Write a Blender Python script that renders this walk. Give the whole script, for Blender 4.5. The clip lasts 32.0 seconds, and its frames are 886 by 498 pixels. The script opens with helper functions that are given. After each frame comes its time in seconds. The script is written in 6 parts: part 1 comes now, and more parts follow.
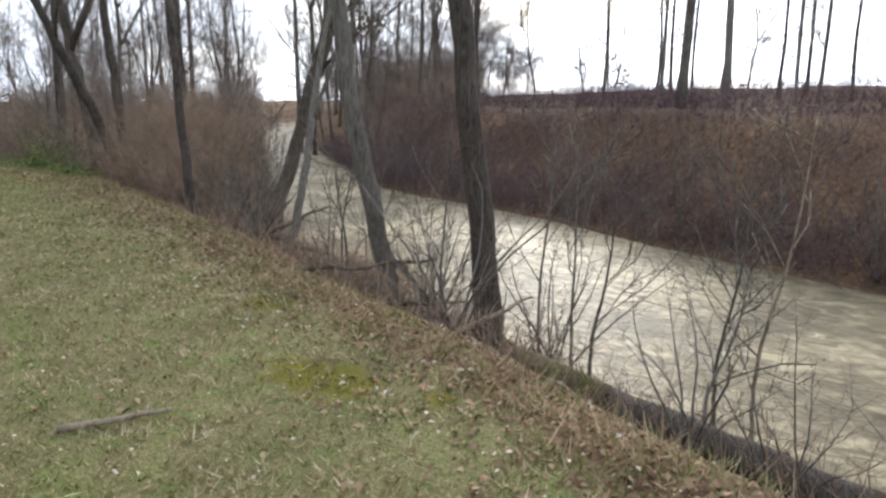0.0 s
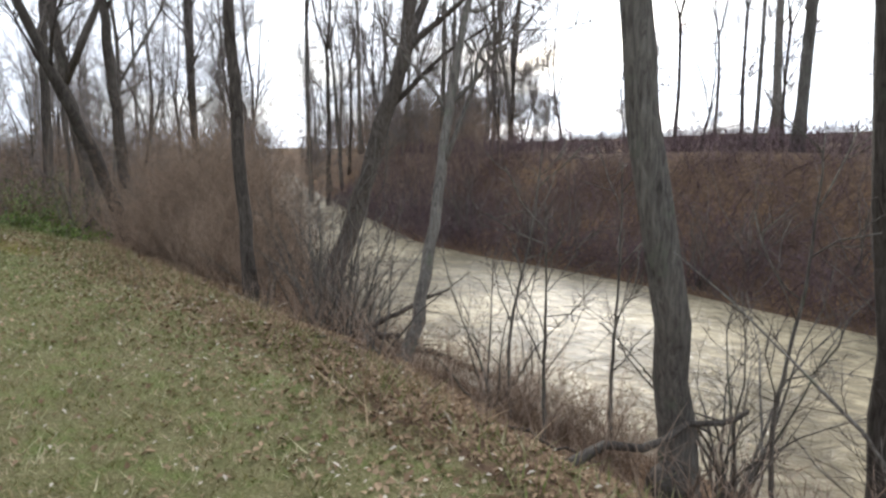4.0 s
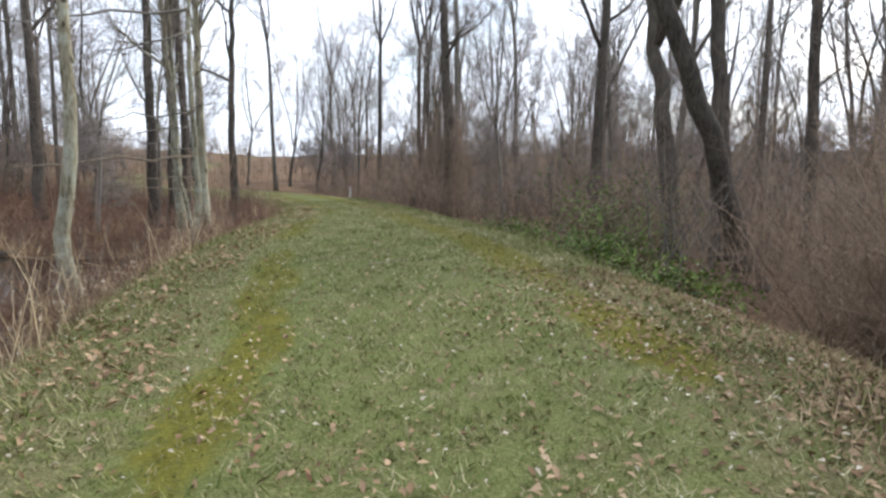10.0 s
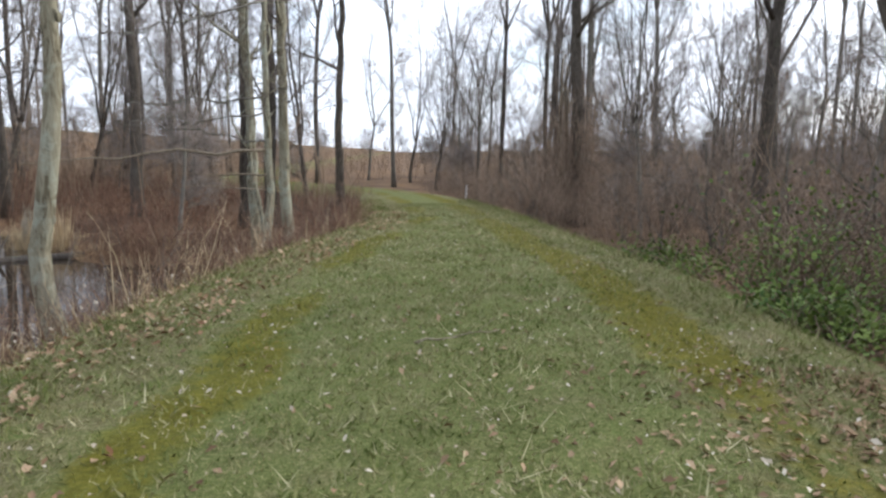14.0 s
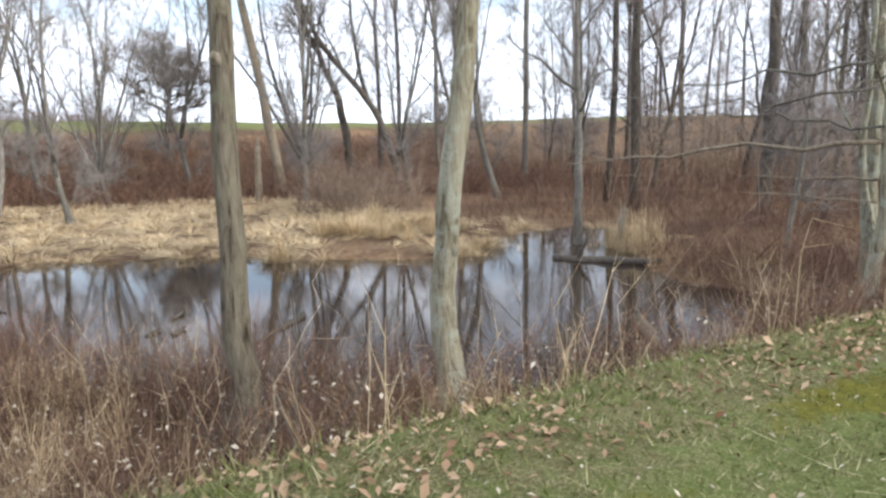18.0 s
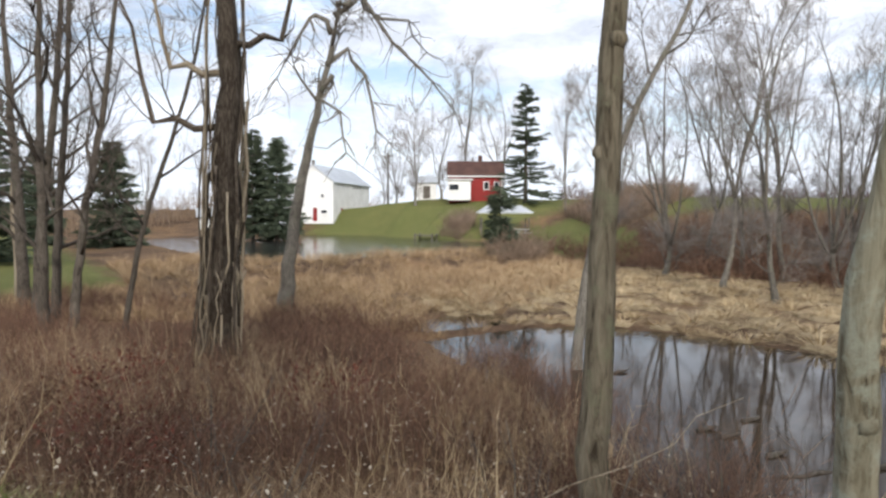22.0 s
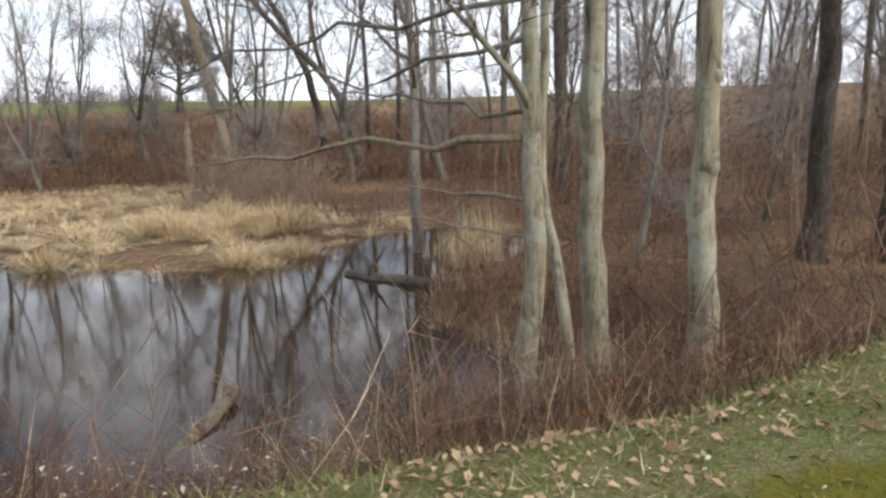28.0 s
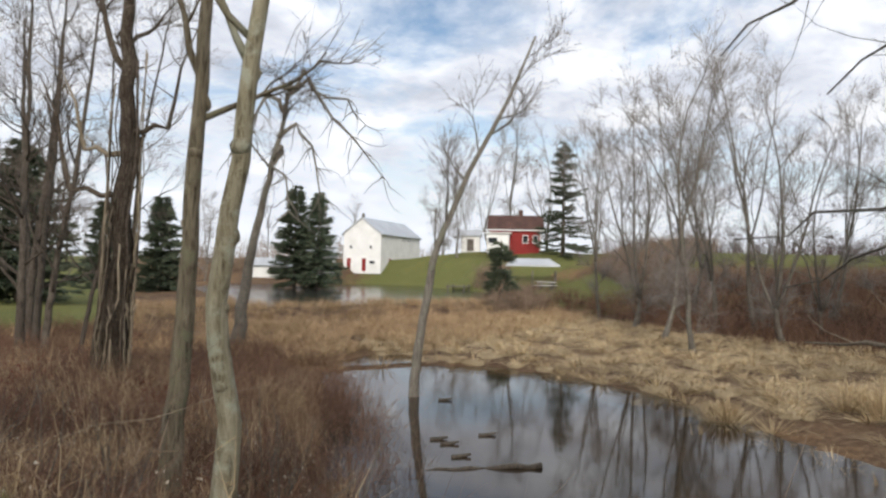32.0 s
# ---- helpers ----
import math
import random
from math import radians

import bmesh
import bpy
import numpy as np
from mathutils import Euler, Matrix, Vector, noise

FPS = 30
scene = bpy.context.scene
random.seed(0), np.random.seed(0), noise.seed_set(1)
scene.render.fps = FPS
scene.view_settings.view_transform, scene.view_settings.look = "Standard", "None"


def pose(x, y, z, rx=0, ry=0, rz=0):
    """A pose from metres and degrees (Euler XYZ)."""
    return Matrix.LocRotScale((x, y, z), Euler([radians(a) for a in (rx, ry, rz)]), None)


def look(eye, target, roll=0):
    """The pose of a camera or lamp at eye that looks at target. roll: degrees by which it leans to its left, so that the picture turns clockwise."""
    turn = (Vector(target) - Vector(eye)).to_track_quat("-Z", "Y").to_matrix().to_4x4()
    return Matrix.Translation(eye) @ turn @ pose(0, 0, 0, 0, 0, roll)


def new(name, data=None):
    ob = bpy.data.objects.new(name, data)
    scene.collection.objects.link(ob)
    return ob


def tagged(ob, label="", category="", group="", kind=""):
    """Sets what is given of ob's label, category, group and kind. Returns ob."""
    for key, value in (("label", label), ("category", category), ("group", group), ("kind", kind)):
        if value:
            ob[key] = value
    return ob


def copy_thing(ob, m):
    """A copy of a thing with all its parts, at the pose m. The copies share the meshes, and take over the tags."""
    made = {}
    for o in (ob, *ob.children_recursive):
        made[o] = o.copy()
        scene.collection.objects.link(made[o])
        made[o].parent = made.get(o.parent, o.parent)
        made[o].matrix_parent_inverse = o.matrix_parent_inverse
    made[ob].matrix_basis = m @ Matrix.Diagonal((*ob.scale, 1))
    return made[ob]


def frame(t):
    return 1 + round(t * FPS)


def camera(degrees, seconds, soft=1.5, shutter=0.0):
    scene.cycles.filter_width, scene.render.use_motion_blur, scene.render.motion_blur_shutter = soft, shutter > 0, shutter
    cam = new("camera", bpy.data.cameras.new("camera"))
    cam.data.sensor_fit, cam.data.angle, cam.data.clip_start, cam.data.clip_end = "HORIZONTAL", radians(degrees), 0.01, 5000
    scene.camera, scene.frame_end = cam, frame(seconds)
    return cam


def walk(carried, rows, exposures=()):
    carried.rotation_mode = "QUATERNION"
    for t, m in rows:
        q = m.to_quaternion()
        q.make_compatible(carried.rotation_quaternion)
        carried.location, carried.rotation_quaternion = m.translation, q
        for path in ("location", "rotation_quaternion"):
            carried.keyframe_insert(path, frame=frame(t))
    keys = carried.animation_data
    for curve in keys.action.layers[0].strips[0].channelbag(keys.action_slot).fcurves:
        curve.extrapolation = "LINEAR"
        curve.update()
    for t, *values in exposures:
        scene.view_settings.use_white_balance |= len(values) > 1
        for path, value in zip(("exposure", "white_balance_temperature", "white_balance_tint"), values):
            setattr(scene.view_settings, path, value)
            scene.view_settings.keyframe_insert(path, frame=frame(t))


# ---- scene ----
cam = camera(65.0, 32.0, soft=2.6)
PATH = [
    (0, (-2.226, -6.523, 1.643), (-0.677, -5.325, 1.239), 0.1),
    (0.5, (-2.0, -5.879, 1.554), (-0.441, -4.681, 1.187), 0.5),
    (1, (-1.829, -5.289, 1.532), (-0.22, -4.153, 1.186), 1.9),
    (1.5, (-1.593, -4.721, 1.496), (0.009, -3.581, 1.129), 1.1),
    (2, (-1.308, -4.1, 1.462), (0.247, -2.895, 1.098), -0.7),
    (2.5, (-1.098, -3.577, 1.435), (0.505, -2.434, 1.082), -0.2),
    (3, (-0.804, -3.034, 1.409), (0.74, -1.817, 1.043), -2.2),
    (3.5, (-0.671, -2.596, 1.446), (0.933, -1.435, 1.16), -0.4),
    (5.5, (0.091, -0.386, 1.708), (1.659, 0.832, 1.47), 1.4),
    (6, (0.351, 0.278, 1.644), (1.92, 1.49, 1.377), 1.2),
    (6.5, (0.644, 0.908, 1.582), (2.132, 2.216, 1.308), 0.4),
    (7, (0.777, 1.408, 1.617), (2.277, 2.706, 1.358), 0.9),
    (7.5, (0.971, 2.011, 1.586), (2.414, 3.387, 1.439), 1.8),
    (8, (1.106, 2.598, 1.547), (2.506, 4.02, 1.422), 1.4),
    (8.5, (1.284, 3.061, 1.522), (2.734, 4.425, 1.331), 1.2),
    (9, (1.476, 3.792, 1.467), (2.746, 5.328, 1.296), 1.6),
    (9.5, (1.708, 4.85, 1.358), (2.655, 6.598, 1.138), -0.1),
    (10, (1.792, 5.574, 1.284), (2.282, 7.495, 1.02), 0.3),
    (10.5, (1.83, 6.05, 1.264), (2.209, 7.993, 0.977), 1.5),
    (11, (1.952, 6.5, 1.248), (2.319, 8.449, 0.993), 0.6),
    (11.5, (2.06, 6.965, 1.254), (2.401, 8.919, 0.999), 0.9),
    (12, (2.144, 7.43, 1.26), (2.523, 9.365, 0.922), 0.3),
    (12.5, (2.287, 7.81, 1.278), (2.551, 9.77, 0.977), -1.8),
    (13, (2.433, 8.257, 1.246), (2.753, 10.204, 0.915), -1.8),
    (13.5, (2.64, 8.662, 1.247), (2.79, 10.628, 0.914), -0.6),
    (14, (2.775, 9.024, 1.28), (2.91, 11.0, 1.002), 0.9),
    (14.5, (2.951, 9.27, 1.382), (2.909, 11.246, 1.073), -1.2),
    (16.5, (3.657, 11.092, 1.424), (3.402, 13.057, 1.157), 1.1),
    (17, (3.618, 11.906, 1.408), (3.031, 13.8, 1.149), -1.0),
    (17.5, (3.585, 12.365, 1.465), (2.508, 14.026, 1.181), -1.2),
    (18, (3.394, 13.064, 1.432), (1.89, 14.343, 1.111), -1.1),
    (18.5, (3.296, 13.665, 1.49), (1.562, 14.635, 1.26), -0.3),
    (19, (3.238, 14.224, 1.506), (1.438, 15.052, 1.232), -0.2),
    (19.5, (3.272, 14.574, 1.475), (1.31, 14.91, 1.279), 1.4),
    (20, (3.497, 14.703, 1.626), (1.505, 14.82, 1.491), 2.0),
    (20.5, (3.536, 15.055, 1.575), (1.554, 14.811, 1.474), 2.4),
    (21, (3.4, 15.383, 1.579), (1.435, 15.016, 1.509), 1.9),
    (21.5, (3.254, 15.689, 1.596), (1.326, 15.161, 1.541), 0.6),
    (22, (3.255, 16.065, 1.584), (1.38, 15.375, 1.491), 0.2),
    (22.5, (3.456, 16.273, 1.551), (1.604, 15.533, 1.408), 1.3),
    (23, (3.594, 16.561, 1.551), (1.761, 15.767, 1.463), 0.5),
    (23.5, (3.617, 16.91, 1.538), (1.778, 16.128, 1.463), -1.7),
    (24, (3.75, 17.165, 1.559), (1.925, 16.349, 1.475), -1.8),
    (24.5, (3.845, 17.461, 1.57), (2.039, 16.603, 1.521), -2.4),
    (25, (4.018, 17.757, 1.569), (2.158, 17.024, 1.513), -1.7),
    (25.5, (4.532, 18.056, 1.567), (2.601, 17.578, 1.358), -1.0),
    (26, (4.582, 18.346, 1.536), (2.593, 18.299, 1.337), -1.5),
    (26.5, (4.403, 18.714, 1.469), (2.455, 19.035, 1.149), -3.5),
    (28.5, (4.587, 20.346, 1.463), (2.957, 21.447, 1.099), -1.5),
    (29, (4.649, 20.662, 1.513), (2.91, 21.601, 1.204), 0.5),
    (29.5, (4.634, 21.002, 1.61), (2.755, 21.628, 1.327), 2.1),
    (30, (4.249, 21.388, 1.469), (2.272, 21.464, 1.179), 1.7),
    (30.5, (4.073, 21.619, 1.586), (2.127, 21.215, 1.364), -1.3),
    (31, (3.829, 21.597, 1.623), (1.95, 20.924, 1.486), 0.0),
    (31.5, (3.794, 21.648, 1.603), (2.007, 20.751, 1.552), 0.6),
    (32, (3.818, 21.68, 1.604), (2.036, 20.773, 1.658), 1.1),
]
walk(cam, [(t, look(eye, target, roll)) for t, eye, target, roll in PATH], exposures=[(0, 0.42, 6050, 10), (2, 0.42, 6050, 10), (6, 0.36, 6050, 10), (8, 0.55, 6050, 10), (9, 0.6, 6050, 10), (11, 0.6, 6050, 10), (14, 0.47, 6050, 10), (16.5, 0.7, 6050, 10), (18, 0.8, 6050, 10), (19, 0.53, 6150, 10), (20, 0.28, 6150, 10), (21, 0.03, 6300, 10), (22, 0.03, 6300, 10), (23, -0.02, 6300, 10), (24, -0.05, 6300, 10), (25, -0.09, 6300, 10), (26, 0.0, 6300, 10), (28.5, 0.66, 6350, 10), (29, 0.8, 6350, 10), (30, 0.55, 6350, 10), (31, 0.14, 6500, 10), (32, -0.2, 6500, 10)])


# ---- world and sun ----
SUN_AZ, SUN_EL = radians(64), radians(24)
SUN_DIR = Vector((math.sin(SUN_AZ) * math.cos(SUN_EL), math.cos(SUN_AZ) * math.cos(SUN_EL), math.sin(SUN_EL)))


class Nodes:
    """A thin wrapper round a node tree."""

    def __init__(self, tree):
        self.tree = tree
        tree.nodes.clear()

    def add(self, kind, ins=()):
        n = self.tree.nodes.new(kind)
        self.fill(n, ins)
        return n

    def fill(self, n, ins):
        for key, v in (ins.items() if isinstance(ins, dict) else enumerate(ins)):
            if v is None:
                continue
            if isinstance(v, bpy.types.NodeSocket):
                self.tree.links.new(v, n.inputs[key])
            else:
                n.inputs[key].default_value = v

    def math(self, op, a, b=0.0):
        n = self.add("ShaderNodeMath", (a, b))
        n.operation = op
        return n.outputs[0]

    def vec(self, op, a, b):
        n = self.add("ShaderNodeVectorMath", (a, b))
        n.operation = op
        return n

    def noise(self, coord, scale, detail=5.0, rough=0.55, distort=0.0):
        return self.add("ShaderNodeTexNoise", {"Vector": coord, "Scale": scale, "Detail": detail, "Roughness": rough, "Distortion": distort}).outputs[0]

    def ramp(self, fac, stops):
        n = self.add("ShaderNodeValToRGB", (fac,))
        els = n.color_ramp.elements
        while len(els) < len(stops):
            els.new(0.5)
        for e, (p, c) in zip(els, stops):
            e.position = p
            e.color = (*c, 1) if len(c) == 3 else c
        return n.outputs[0]

    def grey(self, fac, lo, hi):
        return self.ramp(fac, ((lo, (0, 0, 0)), (hi, (1, 1, 1))))

    def mix(self, fac, a, b, blend="MIX"):
        n = self.add("ShaderNodeMix")
        n.data_type, n.blend_type = "RGBA", blend
        for i, v in ((0, fac), (6, a), (7, b)):
            if isinstance(v, bpy.types.NodeSocket):
                self.tree.links.new(v, n.inputs[i])
            else:
                n.inputs[i].default_value = (*v, 1) if isinstance(v, tuple) and len(v) == 3 else v
        return n.outputs[2]


world = bpy.data.worlds.new("sky")
scene.world = world
world.use_nodes = True
w = Nodes(world.node_tree)
ray_dir = w.add("ShaderNodeTexCoord").outputs["Generated"]
sky = w.add("ShaderNodeTexSky")
sky.sky_type, sky.sun_disc, sky.sun_elevation, sky.sun_rotation = "NISHITA", False, SUN_EL, SUN_AZ
sky.air_density, sky.dust_density = 1.0, 1.5
blue = w.mix(1.0, sky.outputs[0], (0.085, 0.085, 0.085), "MULTIPLY")
split = w.add("ShaderNodeSeparateXYZ", (ray_dir,))
flat = w.math("ADD", w.math("MAXIMUM", split.outputs[2], 0.0), 0.22)
plane = w.add("ShaderNodeCombineXYZ", (w.math("DIVIDE", split.outputs[0], flat), w.math("DIVIDE", split.outputs[1], flat), 0.0)).outputs[0]
cover = w.noise(plane, 1.15, 8.0, 0.62, 0.35)
body = w.noise(plane, 2.6, 9.0, 0.65, 0.2)
mask = w.grey(cover, 0.375, 0.51)
toward = w.math("MAXIMUM", w.vec("DOT_PRODUCT", ray_dir, tuple(SUN_DIR)).outputs["Value"], 0.0)
glow = w.math("MULTIPLY", w.math("POWER", toward, 6.0), 0.9)
shade = w.ramp(body, ((0.30, (0.36, 0.385, 0.44)), (0.48, (0.52, 0.545, 0.60)), (0.66, (0.80, 0.815, 0.84))))
lit = w.mix(1.0, shade, w.add("ShaderNodeCombineXYZ", (glow, w.math("MULTIPLY", glow, 0.98), w.math("MULTIPLY", glow, 0.94))).outputs[0], "ADD")
open_sky = w.mix(mask, blue, lit)
haze = w.ramp(split.outputs[2], ((0.0, (1, 1, 1)), (0.09, (0.55, 0.55, 0.55)), (0.26, (0, 0, 0))))
clouds = w.mix(haze, open_sky, w.mix(1.0, (0.60, 0.63, 0.68), w.add("ShaderNodeCombineXYZ", (glow, glow, glow)).outputs[0], "ADD"))
w.add("ShaderNodeOutputWorld", (w.add("ShaderNodeBackground", (clouds, 1.8)).outputs[0],))

sun_data = bpy.data.lights.new("sun", "SUN")
sun_data.energy, sun_data.angle, sun_data.color = 2.7, radians(9), (1.0, 0.93, 0.83)
sun = new("sun", sun_data)
sun.matrix_world = look((0, 0, 60), tuple(Vector((0, 0, 60)) - SUN_DIR))

# ---- materials ----


def shader(name):
    m = bpy.data.materials.new(name)
    m.use_nodes = True
    return m, Nodes(m.node_tree)


def finish(n, color, rough=0.9, bump=None, strength=0.3, dist=0.02, spec=0.25, extra=()):
    ins = {"Base Color": color, "Roughness": rough, "Specular IOR Level": spec}
    ins.update(extra)
    if bump is not None:
        ins["Normal"] = n.add("ShaderNodeBump", {"Strength": strength, "Distance": dist, "Height": bump}).outputs[0]
    p = n.add("ShaderNodeBsdfPrincipled", ins)
    n.add("ShaderNodeOutputMaterial", (p.outputs[0],))


def plain(name, dark, light, scale=5.0, fine=40.0, rough=0.85, strength=0.3, spec=0.25, stretch=(1, 1, 1), dist=0.02, metal=0.0):
    """Two-scale mottled surface in object space, shifted from object to object."""
    m, n = shader(name)
    co = n.add("ShaderNodeTexCoord").outputs["Object"]
    rnd = n.add("ShaderNodeObjectInfo").outputs["Random"]
    co = n.vec("ADD", n.vec("MULTIPLY", co, stretch).outputs[0], n.add("ShaderNodeCombineXYZ", (n.math("MULTIPLY", rnd, 37.0), n.math("MULTIPLY", rnd, 11.0), 0.0)).outputs[0]).outputs[0]
    big, small = n.noise(co, scale, 4.0), n.noise(co, fine, 6.0, 0.65)
    fac = n.math("ADD", n.math("MULTIPLY", big, 0.55), n.math("MULTIPLY", small, 0.45))
    col = n.ramp(fac, ((0.36, dark), (0.64, light)))
    finish(n, col, rough, small, strength, dist, spec, {"Metallic": metal})
    return m


def bark(name, dark, mid, light, lichen=None, amount=0.0, ridge=1.0, scale=34.0):
    """Bark: long furrows up the stem, flakes, and patches of lichen."""
    m, n = shader(name)
    co = n.add("ShaderNodeTexCoord").outputs["Object"]
    rnd = n.add("ShaderNodeObjectInfo").outputs["Random"]
    co = n.vec("ADD", co, n.add("ShaderNodeCombineXYZ", (n.math("MULTIPLY", rnd, 23.0), n.math("MULTIPLY", rnd, 9.0), n.math("MULTIPLY", rnd, 31.0))).outputs[0]).outputs[0]
    up = n.vec("MULTIPLY", co, (1.0, 1.0, 0.16)).outputs[0]
    furrow = n.noise(up, scale, 7.0, 0.68, 0.8)
    broad = n.noise(co, 2.2, 4.0)
    fac = n.math("ADD", n.math("MULTIPLY", furrow, 0.75), n.math("MULTIPLY", broad, 0.25))
    col = n.ramp(fac, ((0.36, dark), (0.47, mid), (0.64, light)))
    if lichen:
        spots = n.grey(n.noise(co, 3.2, 7.0, 0.7, 0.4), 0.60 - amount, 0.70 - amount)
        col = n.mix(spots, col, n.mix(n.noise(co, 60.0), lichen, tuple(c * 0.6 for c in lichen)))
    tone = n.math("ADD", 0.75, n.math("MULTIPLY", rnd, 0.5))
    col = n.mix(1.0, col, n.add("ShaderNodeCombineXYZ", (tone, tone, tone)).outputs[0], "MULTIPLY")
    finish(n, col, 0.95, furrow, 0.75 * ridge, 0.03, 0.1)
    return m


def stalks(name, dark, light, rough=0.85):
    """Thin stems and blades, each one of its own tint."""
    m, n = shader(name)
    isl = n.add("ShaderNodeNewGeometry").outputs["Random Per Island"]
    co = n.add("ShaderNodeTexCoord").outputs["Object"]
    fac = n.math("ADD", n.math("MULTIPLY", isl, 0.6), n.math("MULTIPLY", n.grey(n.noise(co, 0.9, 4.0, 0.6), 0.3, 0.7), 0.4))
    col = n.ramp(fac, ((0.1, dark), (0.9, light)))
    finish(n, col, rough, None, spec=0.15)
    return m


BARK_DARK = bark("bark_dark", (0.034, 0.028, 0.023), (0.078, 0.066, 0.054), (0.15, 0.131, 0.108), (0.14, 0.145, 0.10), 0.0)
BARK_BROWN = bark("bark_brown", (0.045, 0.035, 0.024), (0.165, 0.139, 0.098), (0.30, 0.262, 0.192), (0.26, 0.25, 0.165), 0.06, 1.5, 17.0)
BARK_PALE = bark("bark_pale", (0.085, 0.068, 0.044), (0.24, 0.213, 0.145), (0.40, 0.37, 0.27), (0.46, 0.46, 0.355), 0.11, 1.4, 17.0)
BARK_GREY = bark("bark_grey", (0.065, 0.057, 0.048), (0.145, 0.13, 0.11), (0.26, 0.24, 0.20), (0.20, 0.205, 0.15), 0.04)
BARK_SHAGGY = bark("bark_shaggy", (0.025, 0.018, 0.013), (0.075, 0.058, 0.043), (0.20, 0.17, 0.135), None, 0, 1.5)
DEADWOOD = bark("dead_wood", (0.10, 0.075, 0.048), (0.27, 0.22, 0.155), (0.42, 0.36, 0.27))
MOSSY = bark("mossy_wood", (0.07, 0.055, 0.03), (0.18, 0.145, 0.08), (0.30, 0.25, 0.145), (0.17, 0.165, 0.06), 0.10)
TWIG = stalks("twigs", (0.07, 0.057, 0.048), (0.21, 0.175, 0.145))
# paler twig copies for farther trees: distance haze put into the colour
TWIG_FAR = stalks("far_haze_twigs", (0.12, 0.10, 0.088), (0.31, 0.27, 0.24))
TWIG_HAZE = stalks("slope_haze_twigs", (0.13, 0.112, 0.097), (0.32, 0.285, 0.255))
BRUSH = stalks("brush_stems", (0.11, 0.075, 0.053), (0.37, 0.275, 0.20))
BRUSH_RED = stalks("russet_brush_stems", (0.052, 0.027, 0.020), (0.27, 0.16, 0.105))
BRUSH_DARK = stalks("dark_brush_stems", (0.052, 0.034, 0.036), (0.19, 0.130, 0.128))
BRUSH_GREY = stalks("grey_brown_brush_stems", (0.12, 0.081, 0.054), (0.38, 0.278, 0.192))
STRAW = stalks("straw_blades", (0.30, 0.21, 0.11), (0.74, 0.59, 0.37))
STRAW_BROWN = stalks("brown_straw_blades", (0.19, 0.125, 0.07), (0.56, 0.41, 0.25))


def grass_blades(name, stops):
    """Blades that change from green to straw from clump to clump."""
    m, n = shader(name)
    isl = n.add("ShaderNodeNewGeometry").outputs["Random Per Island"]
    co = n.add("ShaderNodeTexCoord").outputs["Object"]
    clump = n.math("ADD", n.math("MULTIPLY", n.noise(co, 9.0, 3.0, 0.6), 0.6), n.math("MULTIPLY", n.noise(co, 1.6, 3.0, 0.6), 0.4))
    fac = n.math("ADD", n.math("MULTIPLY", isl, 0.22), n.math("MULTIPLY", n.grey(clump, 0.33, 0.67), 0.78))
    col = n.ramp(fac, stops)
    finish(n, col, 0.85, None, spec=0.15)
    return m


GRASS = grass_blades("grass_blades", ((0.12, (0.092, 0.118, 0.024)), (0.38, (0.152, 0.176, 0.050)), (0.58, (0.255, 0.238, 0.105)), (0.86, (0.49, 0.43, 0.26))))
GRASS_DRY = grass_blades("dry_grass_blades", ((0.10, (0.112, 0.108, 0.028)), (0.32, (0.205, 0.178, 0.066)), (0.52, (0.325, 0.262, 0.135)), (0.8, (0.56, 0.45, 0.29))))
GRASS_PALE = stalks("bleached_grass_blades", (0.15, 0.17, 0.05), (0.62, 0.55, 0.33))
LEAF_PALE = stalks("bleached_leaves", (0.30, 0.235, 0.155), (0.66, 0.585, 0.46))
IVY = stalks("green_leaves", (0.045, 0.085, 0.020), (0.20, 0.25, 0.06), 0.6)
LEAF = stalks("dead_leaves", (0.10, 0.052, 0.026), (0.42, 0.295, 0.175))
LEAF_TAN = stalks("tan_leaves", (0.17, 0.085, 0.04), (0.56, 0.40, 0.25))
NEEDLE = stalks("needles", (0.028, 0.040, 0.026), (0.105, 0.125, 0.080))
NEEDLE_BLUE = stalks("pale_needles", (0.032, 0.048, 0.032), (0.125, 0.152, 0.100))
WHITE = plain("white_paint", (0.62, 0.62, 0.60), (0.83, 0.83, 0.82), 0.6, 9.0, 0.6)
RED = plain("red_paint", (0.17, 0.016, 0.015), (0.27, 0.03, 0.027), 0.7, 12.0, 0.7)
ROOF_RED = plain("brown_red_shingles", (0.055, 0.030, 0.025), (0.115, 0.062, 0.05), 1.0, 20.0, 0.9)
ROOF_METAL = plain("roof_metal", (0.42, 0.44, 0.46), (0.60, 0.62, 0.64), 0.5, 14.0, 0.35, metal=0.3)
GLASS_DARK = plain("dark_window_glass", (0.012, 0.014, 0.017), (0.03, 0.034, 0.04), 1.0, 5.0, 0.08, 0.02, 0.5)
GREYWOOD = plain("grey_wood", (0.07, 0.06, 0.05), (0.2, 0.18, 0.155), 1.5, 30.0, 0.9)
STRAW_MAT = plain("matted_straw", (0.17, 0.12, 0.065), (0.56, 0.45, 0.29), 1.3, 26.0, 0.95, 0.9, 0.1, (1, 1, 2.2), 0.05)
RED_LEAF = stalks("dark_red_leaves", (0.060, 0.018, 0.015), (0.21, 0.075, 0.05))
ORANGE = plain("orange_leaf", (0.30, 0.07, 0.02), (0.5, 0.16, 0.05), 6.0, 40.0, 0.7)


